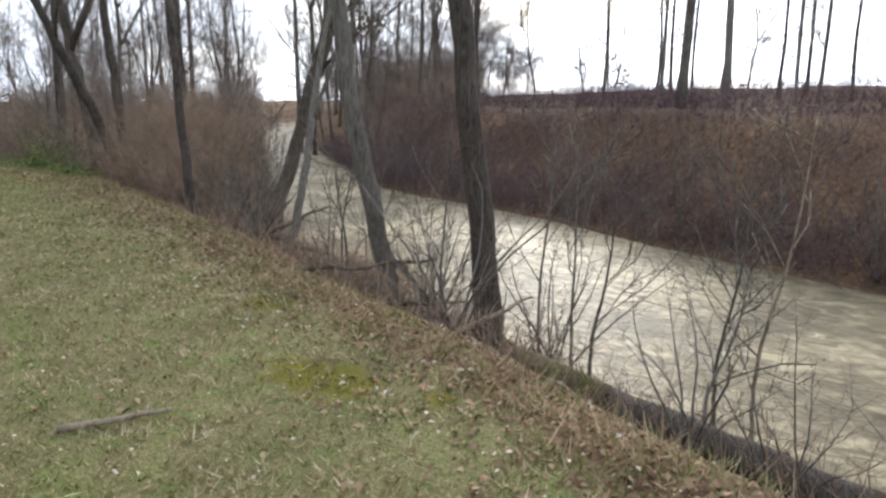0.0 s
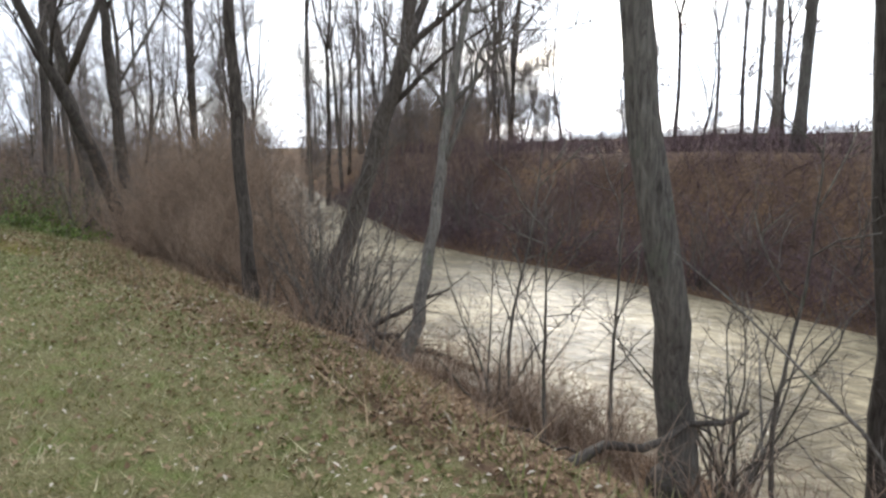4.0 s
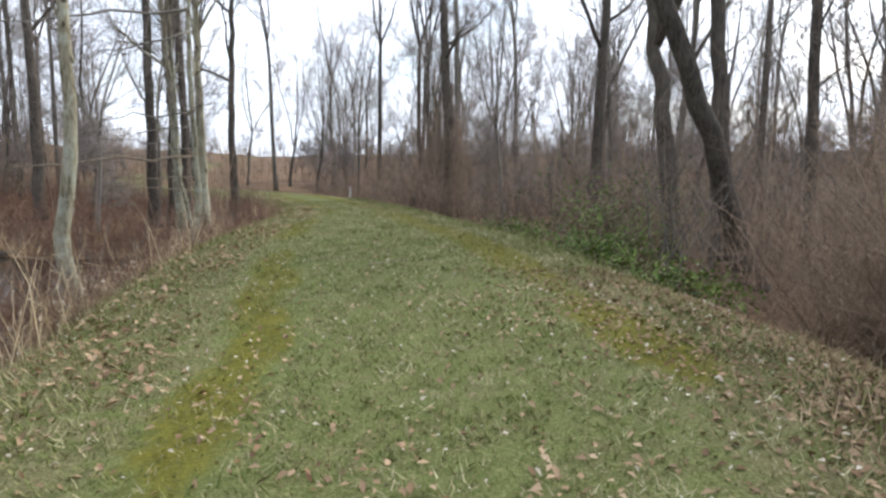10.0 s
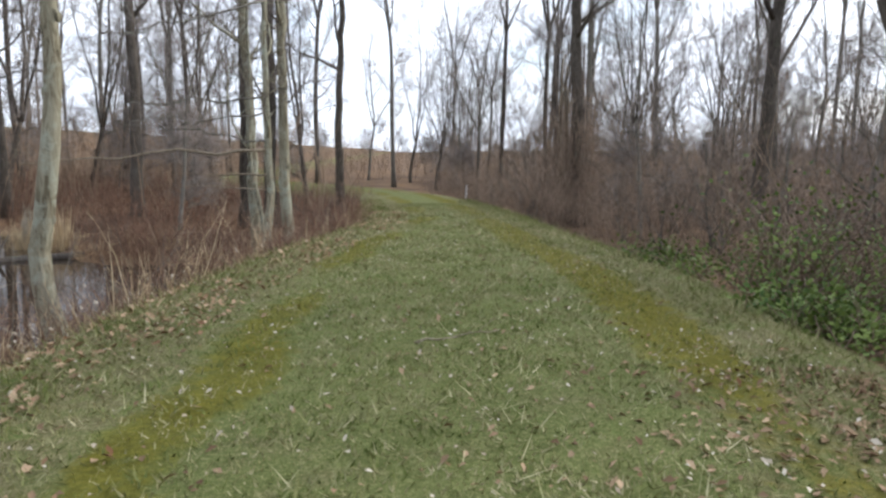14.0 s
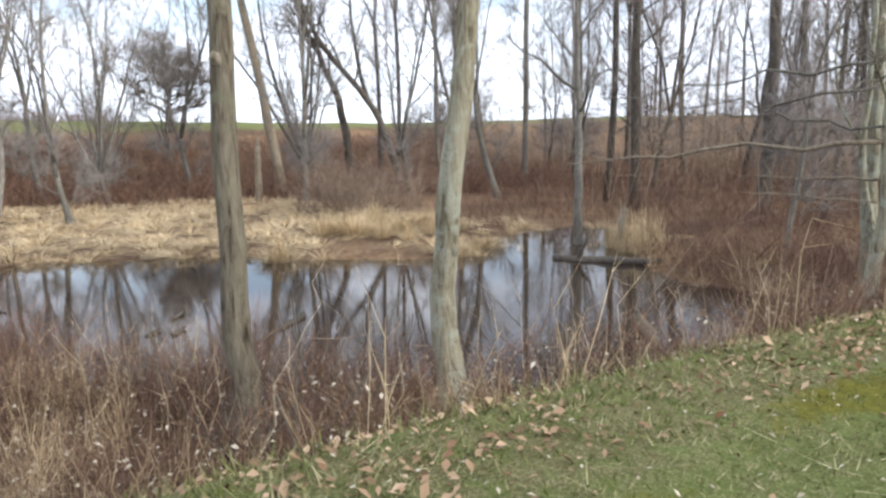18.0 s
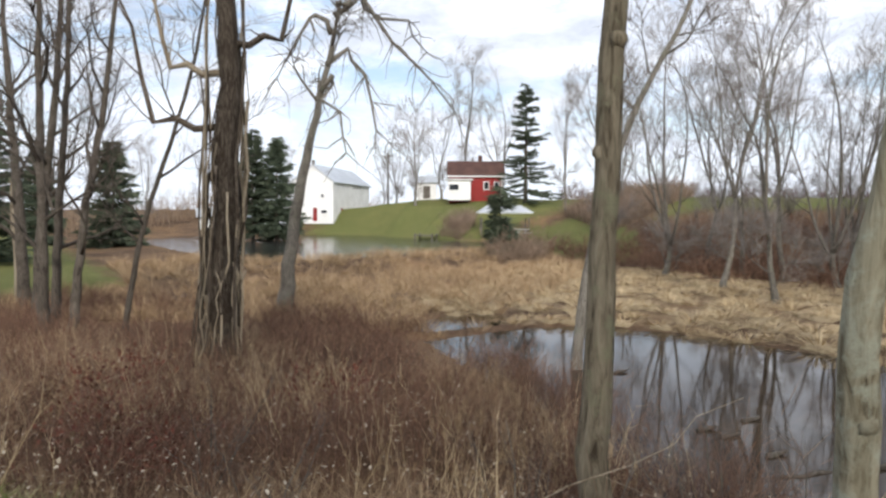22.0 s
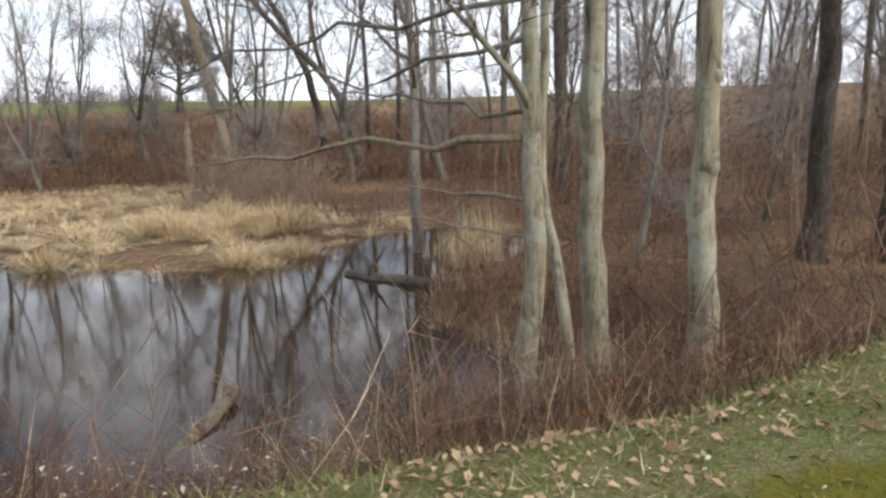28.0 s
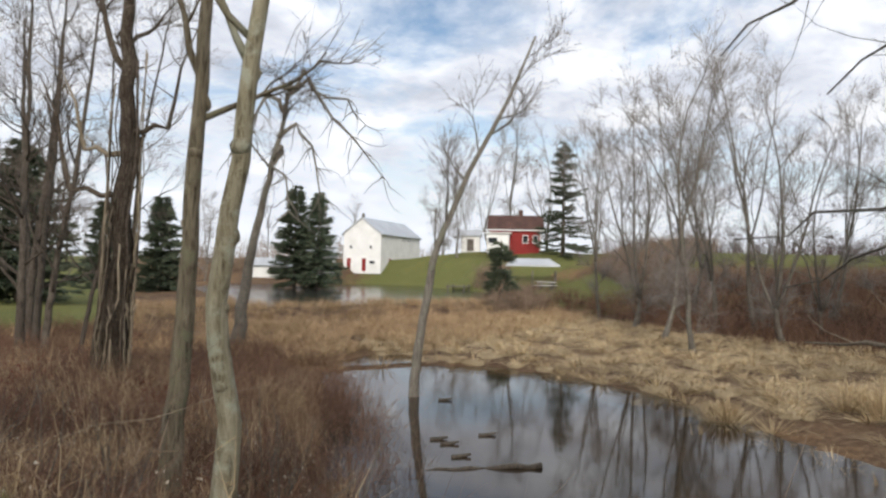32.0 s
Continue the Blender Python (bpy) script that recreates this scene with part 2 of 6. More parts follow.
def ground_material():
    """Mown grass, straw, leaf litter and moss, laid by the cover of the ground."""
    m, n = shader("ground_cover")
    co = n.add("ShaderNodeNewGeometry").outputs["Position"]
    cov = n.add("ShaderNodeVertexColor")
    cov.layer_name = "cover"
    r, g, b = n.add("ShaderNodeSeparateColor", (cov.outputs["Color"],)).outputs[:3]
    fine, mid, big = n.noise(co, 34.0, 6.0, 0.7), n.noise(co, 7.0, 5.0, 0.6), n.noise(co, 0.9, 4.0)
    patch = n.noise(co, 2.3, 4.0, 0.65)
    blades = n.noise(n.vec("MULTIPLY", co, (1.0, 0.55, 1.0)).outputs[0], 90.0, 4.0, 0.7)
    grass = n.ramp(n.math("ADD", n.math("MULTIPLY", fine, 0.45), n.math("MULTIPLY", blades, 0.55)), ((0.33, (0.070, 0.066, 0.022)), (0.5, (0.155, 0.140, 0.062)), (0.66, (0.345, 0.305, 0.165))))
    green = n.ramp(n.math("ADD", n.math("MULTIPLY", fine, 0.5), n.math("MULTIPLY", blades, 0.5)), ((0.34, (0.060, 0.080, 0.017)), (0.52, (0.138, 0.166, 0.048)), (0.68, (0.29, 0.288, 0.12))))
    lawn = n.mix(n.grey(n.math("ADD", n.math("MULTIPLY", patch, 0.55), n.math("MULTIPLY", mid, 0.45)), 0.36, 0.52), green, grass)
    soil = n.ramp(n.math("ADD", n.math("MULTIPLY", fine, 0.6), n.math("MULTIPLY", mid, 0.4)), ((0.32, (0.055, 0.035, 0.022)), (0.5, (0.15, 0.100, 0.064)), (0.68, (0.33, 0.235, 0.15))))
    tract = n.noise(co, 0.21, 5.0, 0.65)
    soil = n.mix(1.0, soil, n.ramp(tract, ((0.36, (0.55, 0.5, 0.5)), (0.5, (0.9, 0.86, 0.82)), (0.64, (1.35, 1.22, 1.0)))), "MULTIPLY")
    moss = n.ramp(n.math("ADD", n.math("MULTIPLY", fine, 0.6), n.math("MULTIPLY", mid, 0.4)), ((0.34, (0.058, 0.055, 0.008)), (0.62, (0.185, 0.165, 0.024))))
    ragged = n.math("ADD", r, n.math("MULTIPLY", n.math("SUBTRACT", mid, 0.5), 0.9))
    col = n.mix(n.grey(ragged, 0.4, 0.6), soil, lawn)
    mossy = n.math("ADD", g, n.math("MULTIPLY", n.math("SUBTRACT", mid, 0.5), 1.1))
    col = n.mix(n.math("MULTIPLY", n.grey(mossy, 0.40, 0.75), 0.85), col, moss)
    col = n.mix(n.math("MULTIPLY", n.grey(n.math("ADD", b, n.math("MULTIPLY", n.math("SUBTRACT", patch, 0.5), 1.8)), 0.35, 0.68), 0.75), col, green)
    col = n.mix(n.math("MULTIPLY", n.grey(mossy, 0.44, 0.85), 0.8), col, moss)
    h = n.math("ADD", n.math("MULTIPLY", fine, 0.5), n.math("MULTIPLY", blades, 0.5))
    finish(n, col, 0.97, h, 0.7, 0.03, 0.1)
    return m


GROUND = ground_material()


def water_material(name, base, rough, wave, strength, chop, spec=0.5, deep=0.05):
    m, n = shader(name)
    co = n.add("ShaderNodeNewGeometry").outputs["Position"]
    stream = n.vec("MULTIPLY", co, (1.0, 0.6, 1.0)).outputs[0]
    a, b = n.noise(stream, wave, 4.0, 0.55, 0.4), n.noise(stream, chop, 5.0, 0.6, 0.8)
    h = n.math("ADD", n.math("MULTIPLY", a, 0.6), n.math("MULTIPLY", b, 0.4))
    # half silt blotches, half ripples whose light and dark go into the tint
    silt_ripples = n.math("ADD", n.math("MULTIPLY", n.noise(co, 0.5, 5.0, 0.6), 0.5), n.math("MULTIPLY", b, 0.5))
    tint = n.ramp(silt_ripples, ((0.40, tuple(c * 0.6 for c in base)), (0.5, base), (0.60, tuple(min(c * 1.9, 0.9) for c in base))))
    finish(n, tint, rough, h, strength, deep, spec, {"IOR": 1.33})
    return m


POND = water_material("pond_water", (0.032, 0.022, 0.014), 0.03, 1.2, 0.035, 6.0)
POND_FAR = water_material("far_pond_water", (0.03, 0.03, 0.028), 0.12, 2.0, 0.25, 9.0)
CREEK = water_material("creek_water", (0.245, 0.204, 0.128), 0.42, 1.6, 1.0, 5.0, 0.1, 0.16)

# ---- plan of the ground ----
YS_EDGE = (-30, -12, -5, -3.3, -1.1, 0.6, 2.1, 4, 6, 8.1, 9.3, 11.6, 14.3, 17, 19, 21, 23, 25, 33, 40, 46, 60)
X_RIGHT = np.array((-8.0, -1.4, 0.72, 1.38, 1.95, 2.5, 3.0, 3.55, 4.05, 4.6, 4.92, 5.1, 5.4, 5.45, 5.3, 5.25, 5.2, 5.2, 5.1, 4.5, 2.6, -8.0))
X_LEFT = np.array((-15, -8.6, -5.2, -4.4, -3.3, -2.5, -1.9, -1.2, -0.45, 0.2, 0.45, 0.62, 0.8, 1.22, 1.66, 2.1, 2.55, 2.5, 2.1, 1.4, -0.6, -11.0))
YS_CREEK = (-60, -12, -5, -1.2, 2, 5, 8, 11.5, 17.4, 26, 40, 90)
X_NEAR = np.array((-15, 1.4, 3.7, 5.1, 5.9, 7.0, 9.2, 11.9, 16.6, 23.0, 33.5, 75))
X_FAR = np.array((-6, 8.6, 10.9, 12.3, 13.8, 14.9, 15.6, 17.0, 21.4, 27.8, 38.5, 81))
CREEK_Z, POND_Z = -1.3, -1.35
POND_SHORE = np.array(((-0.6, 21.2), (-1.7, 19.0), (-2.1, 18.0), (-3.9, 16.5), (-4.9, 15.0), (-6.4, 14.2), (-9.0, 12.4), (-11.7, 10.1), (-14.6, 11.9), (-15.5, 13.6), (-14.6, 16.6), (-12.6, 19.6), (-10.2, 21.4), (-8.6, 23.2), (-10.2, 27.0), (-10.0, 30.0), (-6.6, 29.4), (-5.2, 25.8), (-3.4, 24.5), (-1.2, 24.4)))
BAY_SHORE = np.array(((-15.8, 9.0), (-16.9, 10.2), (-16.0, 11.3), (-14.8, 10.9), (-13.3, 9.9), (-13.2, 8.9)))
BIG_POND = np.array(((-25, -4), (-30, -2), (-38, 1), (-45, 4), (-53, 2.5), (-58, -5), (-66, -14), (-74, -23), (-70, -29), (-59, -35), (-47, -31), (-36, -19)))
FARM_Z = -0.7


def sdist(poly, x, y):
    """Signed distance to a closed outline, positive inside."""
    best, inside = np.full(x.shape, 1e9), np.zeros(x.shape, bool)
    for (ax, ay), (bx, by) in zip(poly, np.roll(poly, -1, 0)):
        dx, dy = bx - ax, by - ay
        t = np.clip(((x - ax) * dx + (y - ay) * dy) / (dx * dx + dy * dy), 0, 1)
        best = np.minimum(best, np.hypot(x - ax - t * dx, y - ay - t * dy))
        cross = (ay > y) != (by > y)
        inside ^= cross & (x < (bx - ax) * (y - ay) / (by - ay + 1e-12) + ax)
    return np.where(inside, best, -best)


def ease(v):
    v = np.clip(v, 0, 1)
    return v * v * (3 - 2 * v)


def wave(x, y, s, k=0.0):
    """Cheap smooth unevenness, about -1 to 1."""
    return (np.sin(x * s + 1.3 * np.sin(y * s * 0.7 + k)) + np.sin(y * s * 1.17 + 1.7 * np.sin(x * s * 0.6 + 2.1 + k))) * 0.5


def ground(x, y):
    x, y = np.asarray(x, float), np.asarray(y, float)
    xr, xl = np.interp(y, YS_EDGE, X_RIGHT), np.interp(y, YS_EDGE, X_LEFT)
    xn, xf = np.interp(y, YS_CREEK, X_NEAR), np.interp(y, YS_CREEK, X_FAR)
    mid, half = (xr + xl) / 2, (xr - xl) / 2
    z = 0.05 * (1 - np.clip((x - mid) / half, -1, 1) ** 2) - 0.02 + 0.012 * wave(x, y, 2.1)
    # right side: shoulder, low woodland floor, creek bed, far bank and field
    d = x - xr
    room = np.maximum(xn - xr, 0.8)
    floor = np.interp(y, (-2, 6), (-0.9, -0.72)) * ease(d / np.minimum(np.interp(y, (-1, 6), (2.3, 2.7)), room)) + 0.06 * wave(x, y, 1.1) * ease(d / 2)
    floor = floor + (CREEK_Z + 0.05 - floor) * ease((d - room + 1.3) / 1.3)
    bed = CREEK_Z + 0.05 - 0.75 * ease((x - xn) / 1.5)
    far = CREEK_Z + 0.05 - 0.75 * ease((xf - x) / 1.5)
    e = x - xf
    bank = CREEK_Z + 0.05 + 2.75 * ease(e / 5.5) + 1.3 * ease((e - 4) / 30) + 0.12 * wave(x, y, 0.7) * ease(e / 3)
    right = np.where(x < xn, floor, np.where(x < (xn + xf) / 2, bed, np.where(x < xf, far, bank)))
    # left side: slope, marsh, pond beds, hill with the farm
    d2 = xl - x
    low = -1.05 - 0.14 * ease((d2 - 3) / 10) + 0.07 * wave(x, y, 0.9, 1.0)
    foot = np.interp(y, (-60, -30, -8, 2, 9, 16, 70), (-54, -56, -54, -52, -42, -32, -28))
    rise = np.interp(y, (-60, -34, -16, 4, 20, 60), (2.2, 2.9, 4.7, 4.8, 4.4, 3.9))
    hill = ease((foot - x) / 26) * rise + ease((y - 44) / 80) * 1.2 * ease((30 - x) / 20) + ease((-x - 110) / 250) * 4
    hill = np.where(x < -28, hill, hill * ease((-14 - x) / 14) + ease((y - 44) / 80) * 1.2)
    south = 0.45 * ease((-y + 1) / 8) * ease((-6 - x) / 6)
    low = low + hill + south
    terrace = sdist(BIG_POND, x, y)
    low = low + (np.maximum(low, FARM_Z + 0.1) - low) * ease((terrace + 6) / 4)
    for poly, deep, level in ((POND_SHORE, 0.5, POND_Z), (BAY_SHORE, 0.3, POND_Z), (BIG_POND, 0.8, FARM_Z)):
        sd = sdist(poly, x, y)
        low = np.where(sd > -1.2, np.minimum(low, level + 0.16 * ease(-sd / 1.2) - deep * ease((sd + 0.05) / 1.2)), low)
    left = -0.03 * d2 + (low + 0.03 * d2) * ease((d2 - 0.02) / 1.7)
    sink = -0.75 * ease((y - 15) / 34)
    z = np.where(d > 0, right + sink * ease((26 - x) / 10), np.where(d2 > 0, left + sink * ease((7 - d2) / 6), z + sink))
    return z


def gz(x, y):
    return float(ground(np.array([x]), np.array([y]))[0])


def cover_of(x, y):
    """Grass, moss and green-lawn shares of the ground."""
    xr, xl = np.interp(y, YS_EDGE, X_RIGHT), np.interp(y, YS_EDGE, X_LEFT)
    inside = np.minimum(x - xl, xr - x)
    grass = np.where((x < (xl + xr) / 2) & (y > 6), ease((inside + 0.75) / 0.6), ease((inside + 0.55 + 0.9 * ease((y - 8) / 3)) / 0.9))
    litter = ease((inside - 0.1) / 1.6) * 0.35 + 0.65
    grass = grass * np.where((x > (xl + xr) / 2) & (y < 9), litter, 1.0)
    strip = np.exp(-((x - xl - np.interp(y, (9, 14, 16, 20), (1.15, 1.15, 1.0, 0.8)) - 0.12 * wave(x, y, 2.3)) / 0.25) ** 2) * ease((y - 7) / 2) * np.clip(0.85 + 0.7 * wave(x, y, 1.3), 0, 1) + np.exp(-((xr - x - 0.6) / 0.36) ** 2) * ease(wave(x, y, 0.9) + 1.35) * ease((y - 8) / 2)
    spot = np.exp(-(((x - 0.5) / 0.3) ** 2 + ((y + 3.45) / 0.5) ** 2)) + 0.8 * np.exp(-(((x - 0.72) / 0.14) ** 2 + ((y + 4.2) / 0.14) ** 2)) + 0.9 * np.exp(-(((x - 1.35) / 0.22) ** 2 + ((y + 1.85) / 0.3) ** 2))
    moss = np.where(inside > -0.2, np.clip(1.35 * strip + 1.2 * spot, 0, 1), 0)
    xf = np.interp(y, YS_CREEK, X_FAR)
    lawn = ease((x - xf - 22) / 10) * 0.6
    lawn = np.maximum(lawn, 0.8 * ease((-47 - x) / 3) * ease((y - 10) / 6))
    lawn = np.maximum(lawn, ease((-52 - x - 10 * ease((y + 3) / 4)) / 12) * ease((y + 34) / 10))
    along_m, across_m = (x + 52) * 0.91 + (y - 6) * 0.42, (y - 6) * 0.91 - (x + 52) * 0.42
    mown = np.exp(-((along_m / 15) ** 2 + (across_m / 4.5) ** 2))
    lawn = np.maximum(lawn, ease((mown - 0.35) / 0.2))
    lawn = np.maximum(lawn, ease((-x - 8) / 3) * ease((-y - 1.5) / 3) * ease((x + 18 - 0.75 * (y + 3)) / 4))
    lawn = np.maximum(lawn, 0.62 * ease((y - 1) / 8) * ease((inside - 0.25) / 0.9))
    return grass, moss, lawn


def mesh_of(name, verts, faces, mat=None, smooth=True):
    me = bpy.data.meshes.new(name)
    me.from_pydata(verts if isinstance(verts, list) else verts.tolist(), [], faces if isinstance(faces, list) else faces.tolist())
    if mat:
        me.materials.append(mat)
    if smooth:
        me.polygons.foreach_set("use_smooth", np.ones(len(me.polygons), bool))
    me.update()
    return me


def part(name, me, parent, label=""):
    """Links a mesh as one part under a thing or under a part."""
    ob = new(name, me)
    ob.parent = parent
    if label:
        ob["label"] = label
    return ob


def thing(name, label, category, at=(0, 0, 0), group="", kind=""):
    ob = new(name)
    ob.location = at
    ob.empty_display_size = 0.2
    return tagged(ob, label, category, group, kind)


def steps(lo, hi, core_lo, core_hi, fine, grow=1.18):
    mid = list(np.arange(core_lo, core_hi + 1e-6, fine))
    up, s = [core_hi], fine
    while up[-1] < hi:
        s *= grow
        up.append(up[-1] + s)
    down, s = [core_lo], fine
    while down[-1] > lo:
        s *= grow
        down.append(down[-1] - s)
    return np.array(down[:0:-1] + mid + up[1:])


def build_ground():
    gx, gy = steps(-1600, 1600, -16, 16, 0.22, 1.11), steps(-1600, 1600, -9, 31, 0.25, 1.11)
    x, y = np.meshgrid(gx, gy)
    z = ground(x, y)
    rng = np.random.default_rng(5)
    z = z + rng.normal(0, 0.007, z.shape)
    v = np.stack([x, y, z], -1).reshape(-1, 3)
    nx, ny = len(gx), len(gy)
    i = (np.arange(ny - 1)[:, None] * nx + np.arange(nx - 1)).ravel()
    f = np.stack([i, i + 1, i + nx + 1, i + nx], -1)
    me = mesh_of("ground", v, f, GROUND)
    g, m, l = cover_of(v[:, 0], v[:, 1])
    att = me.color_attributes.new("cover", "FLOAT_COLOR", "POINT")
    att.data.foreach_set("color", np.stack([g, m, l, np.ones_like(g)], -1).ravel().astype(np.float32))
    tagged(new("ground", me), "grassy towpath bank, leaf litter, marsh and rising field", "ground", kind="structure")


build_ground()


def sheet(name, outline, z, mat, label, cut=0.5):
    """A level sheet of water a little wider than its shore; the banks cover its rim."""
    c = outline.mean(0)
    ring = c + (outline - c) * (1 + 1.0 / np.linalg.norm(outline - c, axis=1))[:, None]
    v = [(px, py, z) for px, py in ring]
    me = mesh_of(name, v, [list(range(len(v)))], mat, False)
    tagged(new(name, me), label, "water", kind="structure")


sheet("water_pond", POND_SHORE, POND_Z, POND, "still dark pond water mirroring bare trees and sky")
sheet("water_bay", BAY_SHORE, POND_Z, POND, "small still backwater among brown sedge")
sheet("water_far_pond", BIG_POND, FARM_Z, POND_FAR, "wide pale farm pond ruffled by wind")


def creek():
    ys = np.arange(-60, 91, 3.0)
    a, b = np.interp(ys, YS_CREEK, X_NEAR) - 0.25, np.interp(ys, YS_CREEK, X_FAR) + 0.25
    cols = 9
    v = [(a[k] + (b[k] - a[k]) * j / (cols - 1), ys[k], CREEK_Z) for k in range(len(ys)) for j in range(cols)]
    f = [(k * cols + j, k * cols + j + 1, (k + 1) * cols + j + 1, (k + 1) * cols + j) for k in range(len(ys) - 1) for j in range(cols - 1)]
    tagged(new("water_creek", mesh_of("creek", v, f, CREEK)), "swollen muddy tan creek with choppy ripples", "water", kind="structure")


creek()

# ---- stems, tubes and trees ----


class Geo:
    """Collects vertices and faces."""

    def __init__(self):
        self.v, self.f, self.n = [], [], 0

    def put(self, v, f):
        self.v.extend(v)
        self.f.extend([tuple(i + self.n for i in q) for q in f])
        self.n += len(v)

    def tube(self, pts, radii, sides=6, rough=0.0, rng=None):
        pts = [Vector(p) for p in pts]
        v, f = [], []
        ref = Vector((0.31, 0.87, 0.2))
        for k, p in enumerate(pts):
            d = (pts[min(k + 1, len(pts) - 1)] - pts[max(k - 1, 0)]).normalized()
            a = d.cross(ref).normalized()
            b = d.cross(a)
            for s in range(sides):
                an = 2 * math.pi * s / sides
                r = radii[k] * (1 + (rng.uniform(-rough, rough) if rng else 0))
                v.append(tuple(p + (a * math.cos(an) + b * math.sin(an)) * r))
        for k in range(len(pts) - 1):
            for s in range(sides):
                t = (s + 1) % sides
                f.append((k * sides + s, k * sides + t, (k + 1) * sides + t, (k + 1) * sides + s))
        f.append(tuple(range(sides))[::-1])
        f.append(tuple((len(pts) - 1) * sides + s for s in range(sides)))
        self.put(v, f)

    def spike(self, a, b, r):
        """A three-sided tapering twig from a to b."""
        a, b = Vector(a), Vector(b)
        d = (b - a).normalized()
        u = d.cross(Vector((0.3, 0.2, 0.93))).normalized() * r
        w2 = d.cross(u)
        self.put([tuple(a + u), tuple(a - u * 0.5 + w2 * 0.87), tuple(a - u * 0.5 - w2 * 0.87), tuple(b)], [(0, 1, 3), (1, 2, 3), (2, 0, 3)])

    def mesh(self, name, mat, smooth=True):
        return mesh_of(name, self.v, self.f, mat, smooth)


def wander(rng, start, aim, length, segs, wob, lift=0.0):
    """A crooked line from start along aim, bending upwards by lift."""
    p, d, out = Vector(start), Vector(aim).normalized(), [Vector(start)]
    for _ in range(segs):
        d = (d + Vector((rng.gauss(0, wob), rng.gauss(0, wob), rng.gauss(0, wob) + lift))).normalized()
        p = p + d * (length / segs)
        out.append(p.copy())
    return out


def along(line, t):
    k = min(int(t * (len(line) - 1)), len(line) - 2)
    u = t * (len(line) - 1) - k
    return line[k].lerp(line[k + 1], u), (line[k + 1] - line[k]).normalized()


def side_dir(rng, d, angle):
    """A direction that leaves d by the angle."""
    a = d.cross(Vector((rng.gauss(0, 1), rng.gauss(0, 1), rng.gauss(0, 1)))).normalized()
    return (d * math.cos(angle) + a * math.sin(angle)).normalized()


def twig_out(rng, geo, line, r, count, length, spread=0.8, lift=0.05, sub=3):
    for _ in range(count):
        p, d = along(line, rng.uniform(0.2, 1.0))
        ln = length * rng.uniform(0.5, 1.2)
        tw = wander(rng, p, side_dir(rng, d, rng.uniform(0.4, spread)), ln, 2, 0.18, lift)
        geo.spike(tw[0], tw[1] + (tw[1] - tw[0]) * 0.3, r)
        geo.spike(tw[1], tw[2], r * 0.7)
        for _ in range(sub):
            q, e = along(tw, rng.uniform(0.2, 1))
            geo.spike(q, q + side_dir(rng, e, rng.uniform(0.4, 0.9)) * ln * rng.uniform(0.3, 0.6), r * 0.55)


